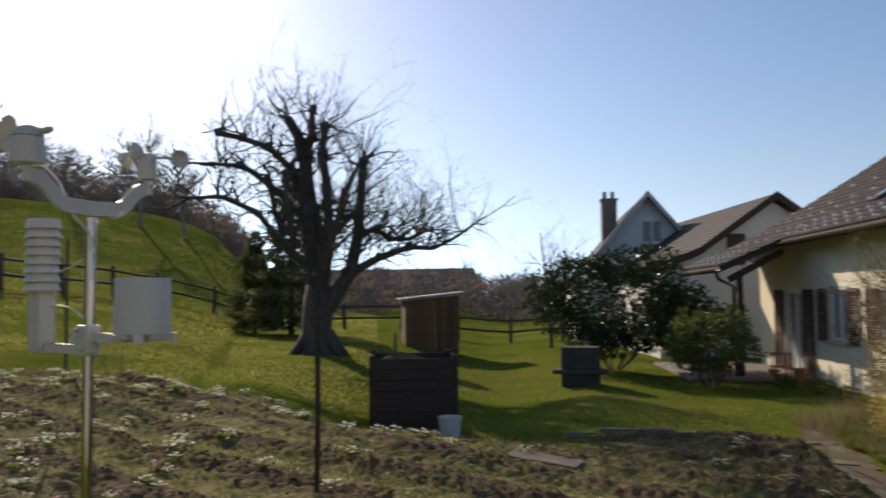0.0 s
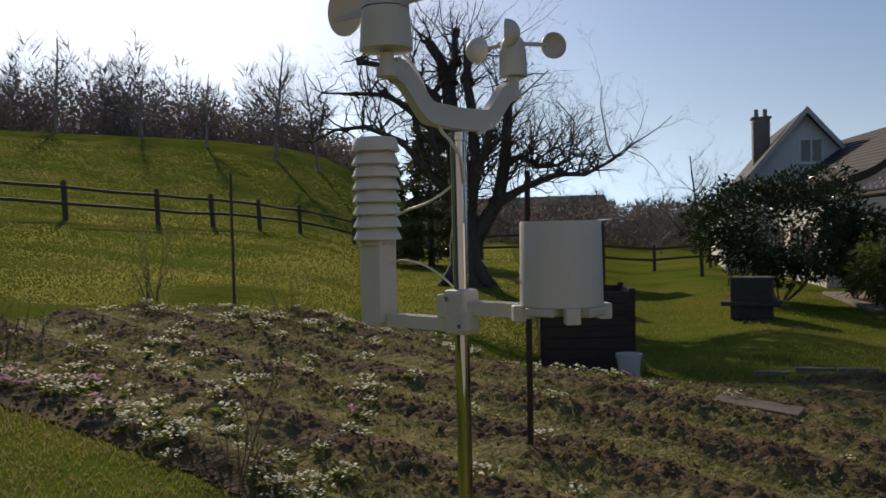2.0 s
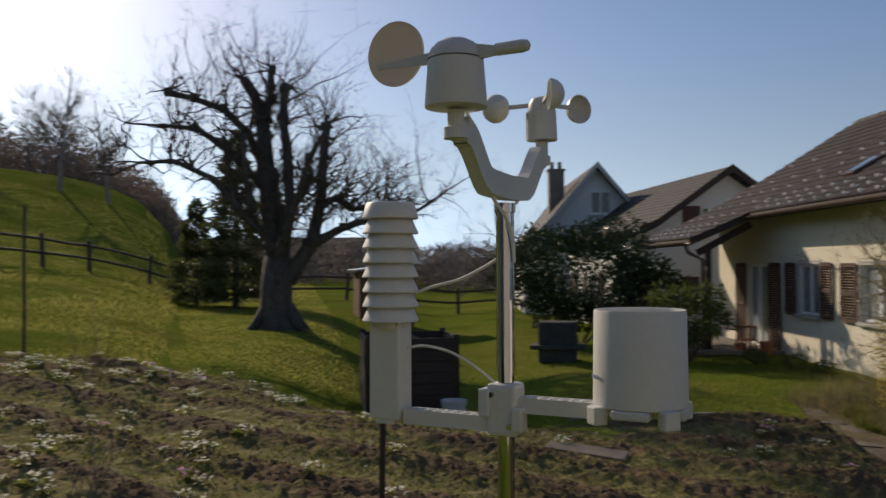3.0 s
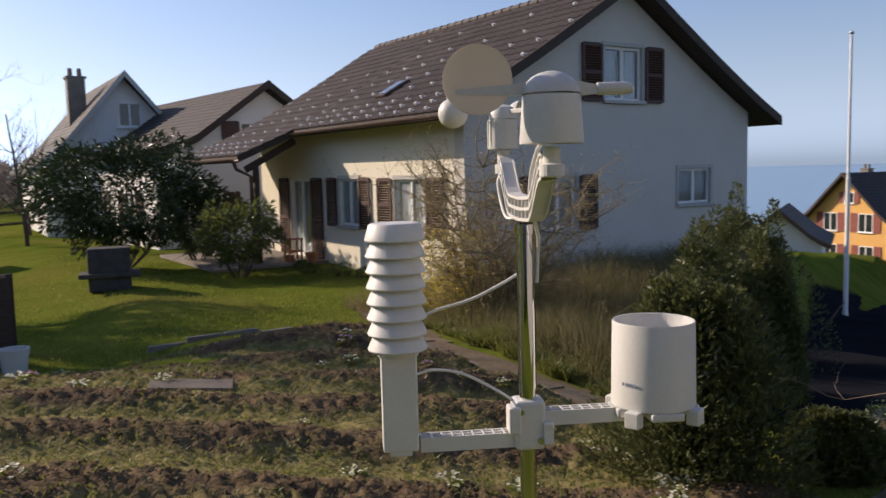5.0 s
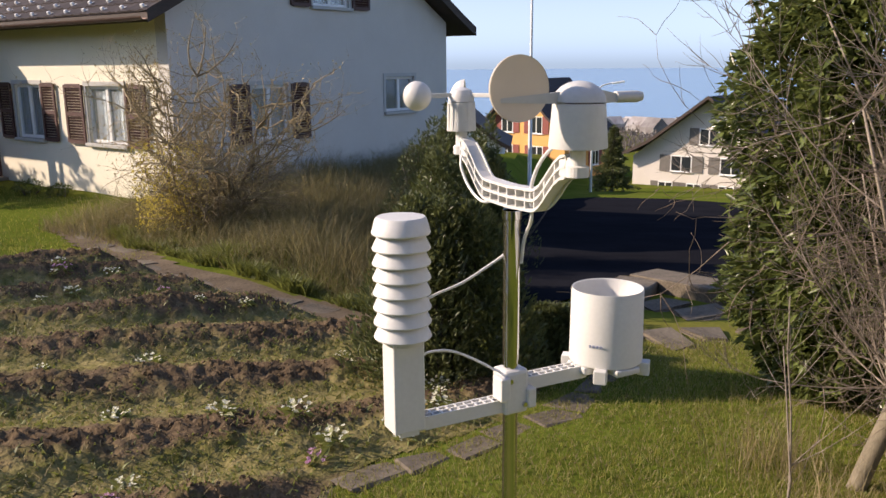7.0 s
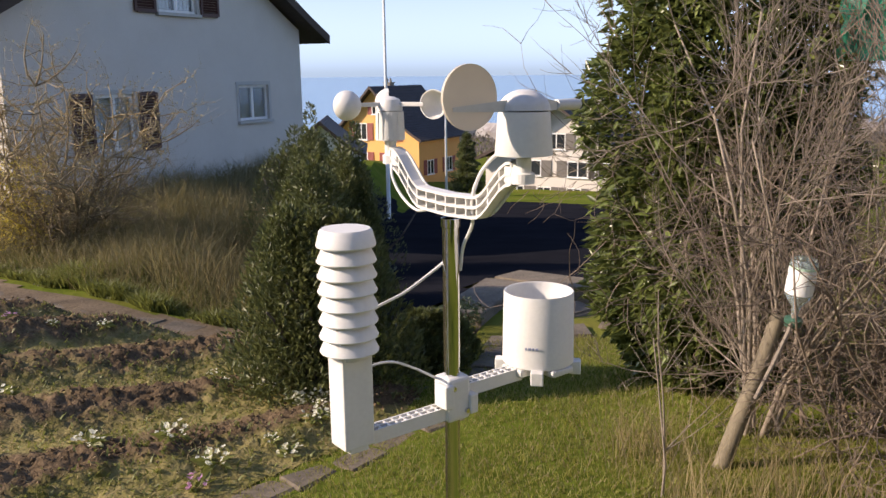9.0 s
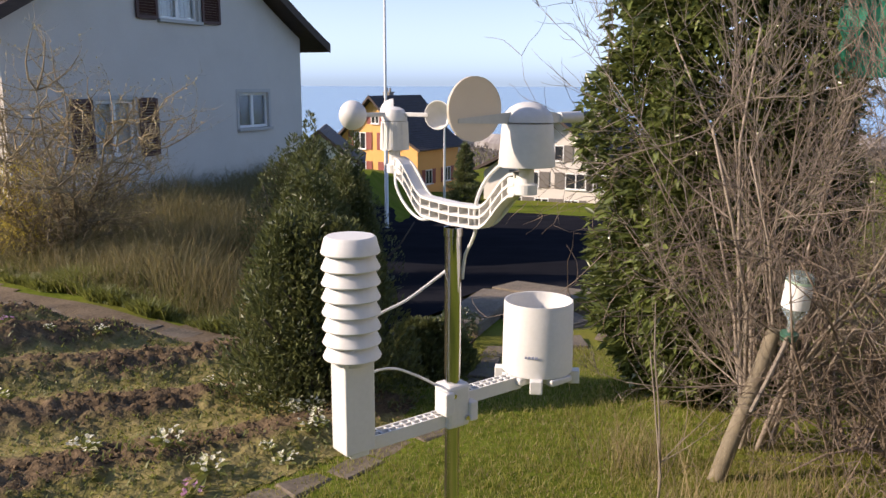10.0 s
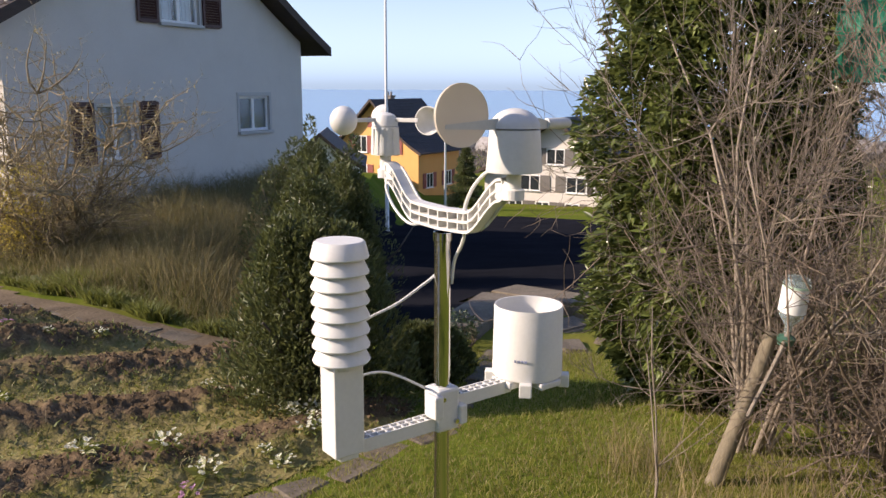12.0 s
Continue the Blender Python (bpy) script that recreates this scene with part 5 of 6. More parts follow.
def build_big_tree():
    x, y = -4.55, 20.8
    z = land(x, y)
    t = thing("pollarded_tree", pose(x, y, z, 0, 0, 14), "old leafless pollarded fruit tree with knobbly cut limbs", "tree")
    k = 1 / 70.0
    w = Wood(11)
    P = lambda a, b, c=0.0: (a * k, c, b * k)
    w.limb([P(0, -25), P(0, 0), P(-2, 14), P(-3, 40), P(-2, 75), P(0, 120)], [0.62, 0.54, 0.43, 0.38, 0.37, 0.32], 14)
    for q in range(6):
        a = q * 1.05 + 0.3
        w.limb([(0.25 * math.cos(a), 0.25 * math.sin(a), 0.5), (0.55 * math.cos(a), 0.55 * math.sin(a), 0.12), (0.85 * math.cos(a), 0.85 * math.sin(a), -0.12)], [0.18, 0.12, 0.04], 7)
    limbs = [
        ([P(0, 100), P(-12, 180, 0.1), P(-18, 260, 0.1), P(-25, 350, 0.15), P(-38, 392, 0.2), P(-56, 420, 0.2)], [0.36, 0.31, 0.28, 0.23, 0.17, 0.17]),
        ([P(-24, 345, 0.1), P(-12, 385, 0.0), P(-12, 432, 0)], [0.16, 0.13, 0.10]),
        ([P(4, 110, -0.1), P(18, 200, -0.3), P(14, 290, -0.4), P(5, 350, -0.4), P(10, 398, -0.4)], [0.24, 0.18, 0.16, 0.14, 0.13]),
        ([P(15, 80), P(55, 145, -0.2), P(68, 210, -0.3), P(74, 290, -0.3), P(78, 338, -0.3)], [0.30, 0.23, 0.19, 0.15, 0.15]),
        ([P(58, 142, -0.2), P(105, 168, -0.4), P(158, 186, -0.6), P(198, 183, -0.7), P(232, 200, -0.8), P(262, 222, -0.9)], [0.17, 0.12, 0.09, 0.06, 0.05, 0.025]),
        ([P(70, 205, -0.3), P(100, 222, 0.1), P(128, 205, 0.4), P(168, 206, 0.6), P(200, 222, 0.7)], [0.13, 0.10, 0.085, 0.06, 0.035]),
        ([P(-20, 265, 0.1), P(-48, 330, 0.4), P(-88, 370, 0.5), P(-138, 388, 0.6), P(-176, 395, 0.6)], [0.17, 0.13, 0.11, 0.09, 0.10]),
        ([P(-22, 235, 0.1), P(-68, 280, -0.3), P(-128, 325, -0.5), P(-180, 326, -0.6), P(-235, 328, -0.6)], [0.14, 0.10, 0.08, 0.05, 0.025]),
        ([P(-15, 150, 0.1), P(-70, 200, -0.4), P(-105, 245, -0.6), P(-165, 270, -0.7), P(-215, 266, -0.7), P(-255, 245, -0.7)], [0.16, 0.12, 0.09, 0.07, 0.05, 0.02]),
        ([P(-62, 205, 0.2), P(-78, 260, 0.3), P(-88, 318, 0.3)], [0.11, 0.09, 0.09]),
        ([P(-40, 190, -0.4), P(-55, 250, -0.6), P(-58, 310, -0.6)], [0.10, 0.08, 0.08]),
        ([P(20, 200, -0.2), P(50, 240, 0.5), P(72, 262, 0.7)], [0.11, 0.09, 0.07]),
        ([P(0, 120, 0.2), P(10, 200, 0.9), P(-10, 300, 1.4), P(-20, 360, 1.6)], [0.20, 0.14, 0.10, 0.07]),
        ([P(0, 120, -0.2), P(20, 190, -1.0), P(40, 270, -1.7), P(60, 310, -2.2)], [0.18, 0.12, 0.09, 0.05]),
    ]
    for pts, rad in limbs:
        w.limb(pts, [0.76 * q for q in rad], 9)
    w.done("trunk", BARK, t, "thick dark rough-barked trunk and limbs")
    tw = Wood(12)
    g = tw.rng
    for pts, rad in limbs:
        pts = [Vector(p) for p in pts]
        for i in range(1, len(pts)):
            last = i == len(pts) - 1
            for _ in range(6 if last else 9):
                q = pts[i - 1].lerp(pts[i], 1.0 if last else g.random())
                d = Vector((g.gauss(0, 0.6) + 0.22 * (1 if q.x > 0 else -0.6), g.gauss(0, 0.6), abs(g.gauss(0.45, 0.5))))
                tw.grow(q, d, g.uniform(0.5, 1.35), min(rad[i], 0.040) * g.uniform(0.45, 0.9), 3, 2, 0.34, 0.06, 0.85, 0.70, 4)
            if rad[i] > 0.07 and g.random() < 0.8:
                tw.limb([pts[i] - Vector((0, 0, 0.05)), pts[i] + Vector((g.gauss(0, 0.05), g.gauss(0, 0.05), 0.12))], [rad[i] * 1.25, rad[i] * 0.8], 7)
    for i in (1, 2, 3, 3, 4, 5, 5, 6, 8, 11, 12, 13):      # long upright water shoots
        pts = [Vector(p) for p in limbs[i][0]]
        for _ in range(7):
            j = g.randint(max(1, len(pts) - 3), len(pts) - 1)
            q = pts[j - 1].lerp(pts[j], g.random())
            d = Vector((g.gauss(0.35 if q.x > 0 else -0.1, 0.45), g.gauss(0, 0.45), g.uniform(0.5, 1.3)))
            tw.grow(q, d, g.uniform(1.1, 2.0), 0.026, 3, 3, 0.22, 0.10, 0.75, 0.58, 4)
    tw.done("crown", BARK, t, "crown of fine bare twigs")


build_big_tree()


def bare_tree(name, x, y, h, seed, label, spread=0.55, material=HAZED_TWIG, r=None, depth=3, kids=4, crown_from=0.35, turn=0):
    t = thing(name, pose(x, y, land(x, y), 0, 0, turn), label, "tree")
    w = Wood(seed)
    r = r or h * 0.016
    pts, last = w.wander((0, 0, -0.3), (0, 0, 1), h * 0.85, r, 7, 0.06, 0.25, 7, 0.25)
    w.done("trunk", material, t)
    tw = Wood(seed + 1)
    g = tw.rng
    for i in range(int(18 + h)):
        u = g.uniform(crown_from, 1.0)
        k = min(6, int(u * 7))
        q = pts[k].lerp(pts[k + 1], u * 7 - k if u < 1 else 1)
        a = g.uniform(0, 2 * math.pi)
        tw.grow(q, (math.cos(a), math.sin(a), g.uniform(0.3, 1.0)), h * spread * (1.15 - u) * g.uniform(0.5, 0.9) + 0.4, r * 0.45 * (1.2 - u), depth - 1, kids, 0.18, 0.14, 0.6, 0.6, 4)
    tw.done("crown", material, t)


def polar(az, d):
    """A place seen from the first standpoint: degrees to the left of +y, metres."""
    return 0.19 - d * math.sin(radians(az)), 0.22 + d * math.cos(radians(az))


bare_tree("poplar_tree", *polar(24.6, 62), 9.6, 31, "tall narrow leafless tree on the meadow", 0.40, HAZED_TWIG, 0.17, 3, 7, 0.3)
bare_tree("poplar_tree", *polar(21.8, 62), 8.6, 33, "tall narrow leafless tree on the meadow", 0.42, HAZED_TWIG, 0.15, 3, 7, 0.3)
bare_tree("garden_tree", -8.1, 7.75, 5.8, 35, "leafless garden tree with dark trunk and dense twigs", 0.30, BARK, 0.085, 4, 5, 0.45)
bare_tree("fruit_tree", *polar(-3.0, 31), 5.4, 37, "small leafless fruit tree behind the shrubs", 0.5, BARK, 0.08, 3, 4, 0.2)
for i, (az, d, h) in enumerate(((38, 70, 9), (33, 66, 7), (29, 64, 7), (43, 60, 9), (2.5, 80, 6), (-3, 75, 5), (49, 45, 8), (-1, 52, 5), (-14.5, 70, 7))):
    bare_tree("orchard_tree", *polar(az, d), h, 60 + 2 * i, "leafless orchard tree on the hillside", 0.42, HAZED_TWIG, None, 2, 5, 0.25)


def conifer(x, y, h, r, seed, label, n=5200, material=NEEDLE, name="conifer_tree", leaf=0.22):
    t = thing(name, pose(x, y, land(x, y)), label, "tree")
    w = Wood(seed)
    w.limb([(0, 0, -0.2), (0, 0, h * 0.5), (0, 0, h * 0.97)], [h * 0.022, h * 0.014, 0.01], 7)
    w.done("trunk", BARK, t)
    rng = random.Random(seed)

    def where():
        u = rng.random() ** 0.7
        zz = h * (0.05 + 0.95 * (1 - u))
        lim = r * (u ** 0.8) * (0.75 + 0.35 * noise.noise((zz * 1.3, seed, 0)) + 0.25 * math.sin(zz * 9))
        a = rng.uniform(0, 2 * math.pi)
        lim *= 0.8 + 0.35 * noise.noise((math.cos(a) * 1.4, math.sin(a) * 1.4, zz * 0.9 + seed))
        q = lim * rng.uniform(0.55, 1.0)
        return Vector((q * math.cos(a), q * math.sin(a), zz)), Vector((math.cos(a), math.sin(a), 0.1))

    v, f = leaf_cloud(rng, n, where, leaf, 0.35, 0.25)
    soup("crown", v, f, material, t)


conifer(*polar(14.8, 31), 6.3, 2.2, 81, "dark dense conifer behind the old tree", 9500)
conifer(*polar(17.2, 33), 4.0, 1.7, 83, "dark low conifer behind the old tree", 4500)


def forest():
    """Leafless wood on the ridge of the hill and hedges below it."""
    rng = random.Random(4)
    v, f, tv, tf = [], [], [], []

    def tree(x, y, h, wide):
        z = land(x, y) - 0.5
        c = Vector((x, y, z))
        i = len(tv)
        for k in range(3):
            a = k * 2.09
            tv.append(c + Vector((0.12 * math.cos(a), 0.12 * math.sin(a), 0)))
        tv.append(c + Vector((0, 0, h * 0.9)))
        tf.extend([(i, i + 1, i + 3), (i + 1, i + 2, i + 3), (i + 2, i, i + 3)])
        for _ in range(130):
            u = rng.uniform(0.18, 1.0)
            a = rng.uniform(0, 6.283)
            p = c + Vector((wide * rng.uniform(0, 0.75) * math.cos(a) * (1.15 - u), wide * rng.uniform(0, 0.75) * math.sin(a) * (1.15 - u), h * u))
            d = Vector((math.cos(a) * rng.uniform(0.2, 1), math.sin(a) * rng.uniform(0.2, 1), rng.uniform(0.2, 1.3))).normalized() * h * rng.uniform(0.10, 0.24)
            s = d.cross(Vector((rng.gauss(0, 1), rng.gauss(0, 1), rng.gauss(0, 1)))).normalized() * rng.uniform(0.02, 0.06)
            j = len(v)
            v.extend([p - s, p + s, p + d])
            f.append((j, j + 1, j + 2))

    for k in range(620):
        az = rng.uniform(13, 80)
        d = rng.uniform(84, 130)
        if az < 22:
            d = rng.uniform(95, 135)
        x, y = polar(az, d)
        tree(x, y, rng.uniform(6, 11.5) * (0.45 + 0.55 * smooth01(14, 34, az)), rng.uniform(3, 5))
    for k in range(420):
        az = rng.uniform(-26, 16)
        d = rng.uniform(58, 120)
        x, y = polar(az, d)
        tree(x, y, rng.uniform(2.2, 4.2), rng.uniform(2, 4))
    # twigs and trunks both take the pale bark that imitates distance haze
    w = soup("wood_edge", v, f, HAZED_TWIG)
    tagged(w, "brown leafless wood along the hill, haze put into its colour", "wood", kind="stuff")
    tagged(soup("wood_trunks", tv, tf, HAZED_TWIG), "thin trunks of the leafless wood, paled for haze", "wood", kind="stuff")
    # denser undergrowth so that the wood reads as a mass
    def where():
        az, d = rng.uniform(13, 80), rng.uniform(84, 125)
        x, y = polar(az, d)
        return Vector((x, y, land(x, y) + rng.random() ** 1.6 * 6.5 * (0.4 + 0.6 * smooth01(12, 34, az)))), Vector((0, 0, 0.25))
    lv, lf = leaf_cloud(rng, 80000, where, 0.75, 0.22, 0.0)
    def where2():
        az, d = rng.uniform(-27, 15), rng.uniform(60, 125)
        x, y = polar(az, d)
        return Vector((x, y, land(x, y) + rng.random() ** 1.5 * 3.2)), Vector((0, 0, 0.2))
    lv2, lf2 = leaf_cloud(rng, 26000, where2, 0.55, 0.25, 0.0)
    n = len(lv)
    brush = leaf_mat("undergrowth", (0.10, 0.082, 0.070), (0.19, 0.155, 0.135), 0.9, 0.4, 0.4)
    tagged(soup("undergrowth", lv + lv2, lf + [tuple(i + n for i in q) for q in lf2], brush), "brown tangled undergrowth of the wood and far hedges", "undergrowth", kind="stuff")
    # bushes on the way down to the lake
    def where3():
        s, q = rng.uniform(115, 330), rng.uniform(-1, 1)
        vv = q * s * 0.55
        x, y = -2 + 0.9 * s - 0.42 * vv, 1.6 + 0.42 * s + 0.9 * vv
        x, y = x + rng.gauss(0, 1), y + rng.gauss(0, 1)
        clump = 0.5 + 0.5 * noise.noise((x * 0.09, y * 0.09, 3))
        return Vector((x, y, land(x, y) + rng.random() * 5 * max(0, clump - 0.25))), Vector((0, 0, 1))
    lv, lf = leaf_cloud(rng, 30000, where3, 0.8, 0.5, 0.0)
    tagged(soup("slope_bushes", lv, lf, brush), "brown bushes and trees on the slope towards the lake", "bushes", kind="stuff")


forest()
conifer(51.0, 25.1, 4.5, 1.9, 87, "green columnar conifer between the neighbouring houses", 4200, NEEDLE, "conifer_tree", 0.3)


def shrub(name, x, y, w, d, h, n, material, label, seed, leaf=0.13, aspect=0.4, stems=8, lift=0.12, droop=0.2, turn=0, lump=0.35, category="shrub", base=0.6):
    """An evergreen: stems and a leafy, uneven, partly open crown."""
    t = thing(name, pose(x, y, land(x, y), 0, 0, turn), label, category)
    wd = Wood(seed)
    g = wd.rng
    for _ in range(stems):
        a = g.uniform(0, 6.283)
        wd.grow((0.1 * math.cos(a), 0.1 * math.sin(a), -0.05), (w * 0.5 * math.cos(a), d * 0.5 * math.sin(a), h * 0.7), h * 0.65, 0.022, 1, 4, 0.15, 0.1, 0.7, 0.6, 5)
    wd.done("trunk", BARK, t)
    rng = random.Random(seed + 5)

    def where():
        a = rng.uniform(0, 6.283)
        c = rng.uniform(-0.95, 1.0)
        s = math.sqrt(1 - c * c)
        o = Vector((s * math.cos(a), s * math.sin(a), c))
        rad = 0.80 + lump * noise.noise((o.x * 2.1 + seed, o.y * 2.1, o.z * 2.1)) + 0.5 * lump * noise.noise((o.x * 5 + seed, o.y * 5, o.z * 5))
        rad *= 1.0 - 0.38 * rng.random() ** 2
        low = 1.0 if c > -0.2 else base + (1 - base) * (c + 0.95) / 0.75
        return Vector((o.x * rad * w / 2 * low, o.y * rad * d / 2 * low, lift + h * 0.5 * (1 + o.z * rad))), o

    v, f = leaf_cloud(rng, n, where, leaf, aspect, droop)
    soup("foliage", v, f, material, t)
    return t


shrub("rhododendron_bush", 3.0, 22.6, 5.2, 3.4, 3.3, 9500, LEAF_EVERGREEN, "large dark evergreen rhododendron on the lawn", 101, 0.17, 0.38)
shrub("rhododendron_bush", 5.0, 23.2, 2.4, 2.2, 2.3, 2600, LEAF_EVERGREEN, "large dark evergreen rhododendron on the lawn", 103, 0.17, 0.38)
shrub("rhododendron_bush", 4.75, 19.3, 2.3, 2.0, 1.65, 1900, LEAF_LAUREL, "rounded glossy rhododendron beside the terrace", 105, 0.17, 0.36, lift=0.2)
for i, (x, y, s) in enumerate(((6.2, 18.9, 0.5), (6.7, 18.1, 0.55), (6.9, 17.3, 0.45), (6.5, 19.8, 0.4))):
    shrub("cushion_plant", x, y, s * 1.3, s, s * 0.55, 500, LEAF_LAUREL, "low rounded green cushion plant by the house wall", 110 + i, 0.06, 0.4, 2, 0.0)


def juniper(x, y, w, h, seed, label, tips=()):
    t = thing("juniper_bush", pose(x, y, land(x, y)), label, "shrub")
    wd = Wood(seed)
    for _ in range(6):
        wd.wander((wd.rng.gauss(0, 0.06), wd.rng.gauss(0, 0.06), -0.05), (wd.rng.gauss(0, 0.25), wd.rng.gauss(0, 0.25), 1), h * 0.75, 0.025, 4)
    wd.done("trunk", BARK, t)
    rng = random.Random(seed)
    sprays = [(rng.gauss(0, w * 0.20), rng.gauss(0, w * 0.20), rng.uniform(0.75, 1.0) * h, rng.uniform(0.13, 0.26) * w) for _ in range(24)] + [(a, b, c, 0.13 * w) for a, b, c in tips]

    def where():
        cx, cy, top, rad = rng.choice(sprays)
        u = rng.random()
        zz = top * u
        q = (rad * (1.25 - u ** 3) + w * 0.13 * (1 - u)) * rng.uniform(0.35, 1.0) ** 0.5
        a = rng.uniform(0, 6.283)
        f = 0.75 + 0.85 * (1 - u) ** 0.6 * min(1, u * 6 + 0.5)
        return Vector((cx * f + q * math.cos(a), cy * f + q * math.sin(a), zz)), Vector((math.cos(a), math.sin(a), 0.9))

    v, f = leaf_cloud(rng, 24000, where, 0.068, 0.36, -0.3)
    soup("foliage", v, f, NEEDLE, t)


juniper(3.25, 5.25, 0.92, 1.55, 121, "dense dark green juniper bush beside the stone path", ((0.12, 0.05, 1.95), (0.05, 0.1, 1.8), (0.2, -0.05, 1.7)))
juniper(4.35, 4.85, 0.5, 0.5, 129, "low dark juniper bush beside the path")
juniper(5.5, 6.9, 1.0, 1.7, 123, "tall dark juniper bush behind the path", ((0.0, 0.1, 1.95),))
juniper(6.3, 6.75, 0.75, 1.95, 135, "olive-brown young conifer bush beside the road", ((0.05, 0.0, 2.25), (-0.1, 0.1, 2.1)))
juniper(8.2, 8.7, 1.2, 2.3, 125, "tall dark conifer bush at the road bank", ((0.1, 0.0, 2.6),))
shrub("box_bush", 4.75, 4.95, 0.75, 0.6, 0.42, 1500, LEAF_EVERGREEN, "low dark box bush beside the path", 127, 0.035, 0.5, 3, 0.0)
shrub("box_bush", 5.6, 5.1, 0.8, 0.6, 0.40, 1500, LEAF_EVERGREEN, "low dark box bush beside the path", 128, 0.035, 0.5, 3, 0.0)


def laurel_hedge():
    t = thing("laurel_bush", pose(4.85, 2.8, land(4.85, 2.8), 0, 0, -12), "tall glossy green laurel bush at the garden edge", "shrub")
    wd = Wood(131)
    for _ in range(14):
        wd.grow((wd.rng.gauss(0, 0.14), wd.rng.gauss(0, 0.25) - 0.3, -0.05), (wd.rng.gauss(0, 0.10), wd.rng.gauss(0, 0.15), 1), 1.9, 0.018, 1, 4, 0.06, 0.1, 0.35, 0.4, 5)
    wd.done("trunk", TWIG, t)
    rng = random.Random(133)

    def where():
        zz = rng.uniform(0.05, 4.3)
        a = rng.uniform(0, 6.283)
        lim = 0.69 + 0.30 * noise.noise((math.cos(a) * 1.5, math.sin(a) * 1.5, zz * 0.9)) + 0.22 * noise.noise((math.cos(a) * 4, math.sin(a) * 4, zz * 2.6))
        lim *= (1.0 - 0.18 * abs(zz - 1.7) / 2.6) * (0.6 + 0.4 * min(1, zz / 0.8))
        q = lim * (1 - 0.75 * rng.random() ** 2)
        o = Vector((math.cos(a), math.sin(a), 0.15))
        return Vector((q * 0.95 * math.cos(a), q * 1.35 * math.sin(a) - 0.35, zz)), o

    v, f = leaf_cloud(rng, 44000, where, 0.120, 0.34, 0.3)
    soup("foliage", v, f, LEAF_LAUREL, t, True)


laurel_hedge()


def bare_shrub(name, x, y, stems, h, seed, label, material, lean=(0, 0), width=0.4, r=0.014, depth=2, kids=4, fan=0.35, bend=0.10, up=0.05, spread=0.5, shrink=0.50):
    t = thing(name, pose(x, y, land(x, y)), label, "shrub")
    w = Wood(seed)
    g = w.rng
    for _ in range(stems):
        if stems <= 40:
            w.v, w.f = [], []
        a = g.uniform(0, 6.283)
        q = width * g.random()
        d = Vector((math.cos(a) * fan * g.random() + lean[0], math.sin(a) * fan * g.random() + lean[1], 1.0))
        w.grow((q * math.cos(a), q * math.sin(a), -0.05), d, h * g.uniform(0.5, 0.9), r * g.uniform(0.6, 1.2), depth, kids, bend, up, spread, shrink, 5)
        if stems <= 40:
            w.done("stem", material, t)
    if stems > 40:
        w.done("crown", material, t)
    return t


bare_shrub("hazel_shrub", 3.65, 2.0, 10, 3.5, 241, "tall leafless shrub with pale grey stems", GREY_TWIG, (-0.04, -0.08), 0.15, 0.019, 3, 7, 0.55, 0.11, 0.08, 0.5, 0.46)
bare_shrub("hazel_shrub", 3.85, 1.3, 28, 3.0, 143, "dense leafless shrub with brown twigs", TWIG, (0.0, -0.05), 0.45, 0.013, 3, 5, 0.95, 0.26, 0.0, 0.8)
bare_shrub("hazel_shrub", 3.65, 0.45, 30, 2.1, 145, "dense leafless shrub with brown twigs", TWIG, (0.0, 0.1), 0.55, 0.013, 3, 5, 0.95, 0.26, -0.03, 0.85)
bare_shrub("hazel_shrub", 4.6, 0.5, 24, 2.9, 147, "dense leafless shrub with brown twigs", TWIG, (0.0, 0.0), 0.6, 0.014, 3, 5, 0.8, 0.24, 0.0, 0.8)
bare_shrub("hazel_shrub", 3.6, 0.55, 26, 1.2, 148, "low leafless shrub with brown twigs", TWIG, (0.0, 0.0), 0.5, 0.009, 2, 6, 0.9, 0.18, -0.03, 0.8)
bare_shrub("hazel_shrub", 4.2, -0.6, 22, 2.6, 146, "dense leafless shrub with brown twigs", TWIG, (0.0, 0.0), 0.6, 0.013, 3, 5, 0.8, 0.24)
bare_shrub("young_sapling", 2.35, 2.35, 2, 1.5, 149, "thin leafless sapling in the lawn", GREY_TWIG, (0, 0), 0.04, 0.008, 1, 5, 0.12, 0.07)
bare_shrub("rose_shrub", -7.2, 11.3, 9, 1.25, 151, "low leafless shrub in the bed", TWIG, (0, 0), 0.12, 0.009, 2, 3, 0.5)
bare_shrub("rose_shrub", -4.9, 10.9, 6, 1.0, 153, "low leafless shrub in the bed", TWIG, (0, 0), 0.12, 0.008, 1, 3, 0.6)
bare_shrub("rose_shrub", -2.75, 5.05, 9, 0.75, 155, "small twiggy shrub at the bed's edge", TWIG, (0, 0), 0.12, 0.006, 2, 3, 0.6)
bare_shrub("heather_clump", -6.6, 7.2, 90, 0.55, 157, "dark brown bushy clump in the bed", FENCE_WOOD, (0, 0), 0.75, 0.006, 1, 5, 0.8)
bare_shrub("heather_clump", -7.4, 7.7, 70, 0.5, 159, "dark brown bushy clump in the bed", FENCE_WOOD, (0, 0), 0.6, 0.006, 1, 5, 0.8)


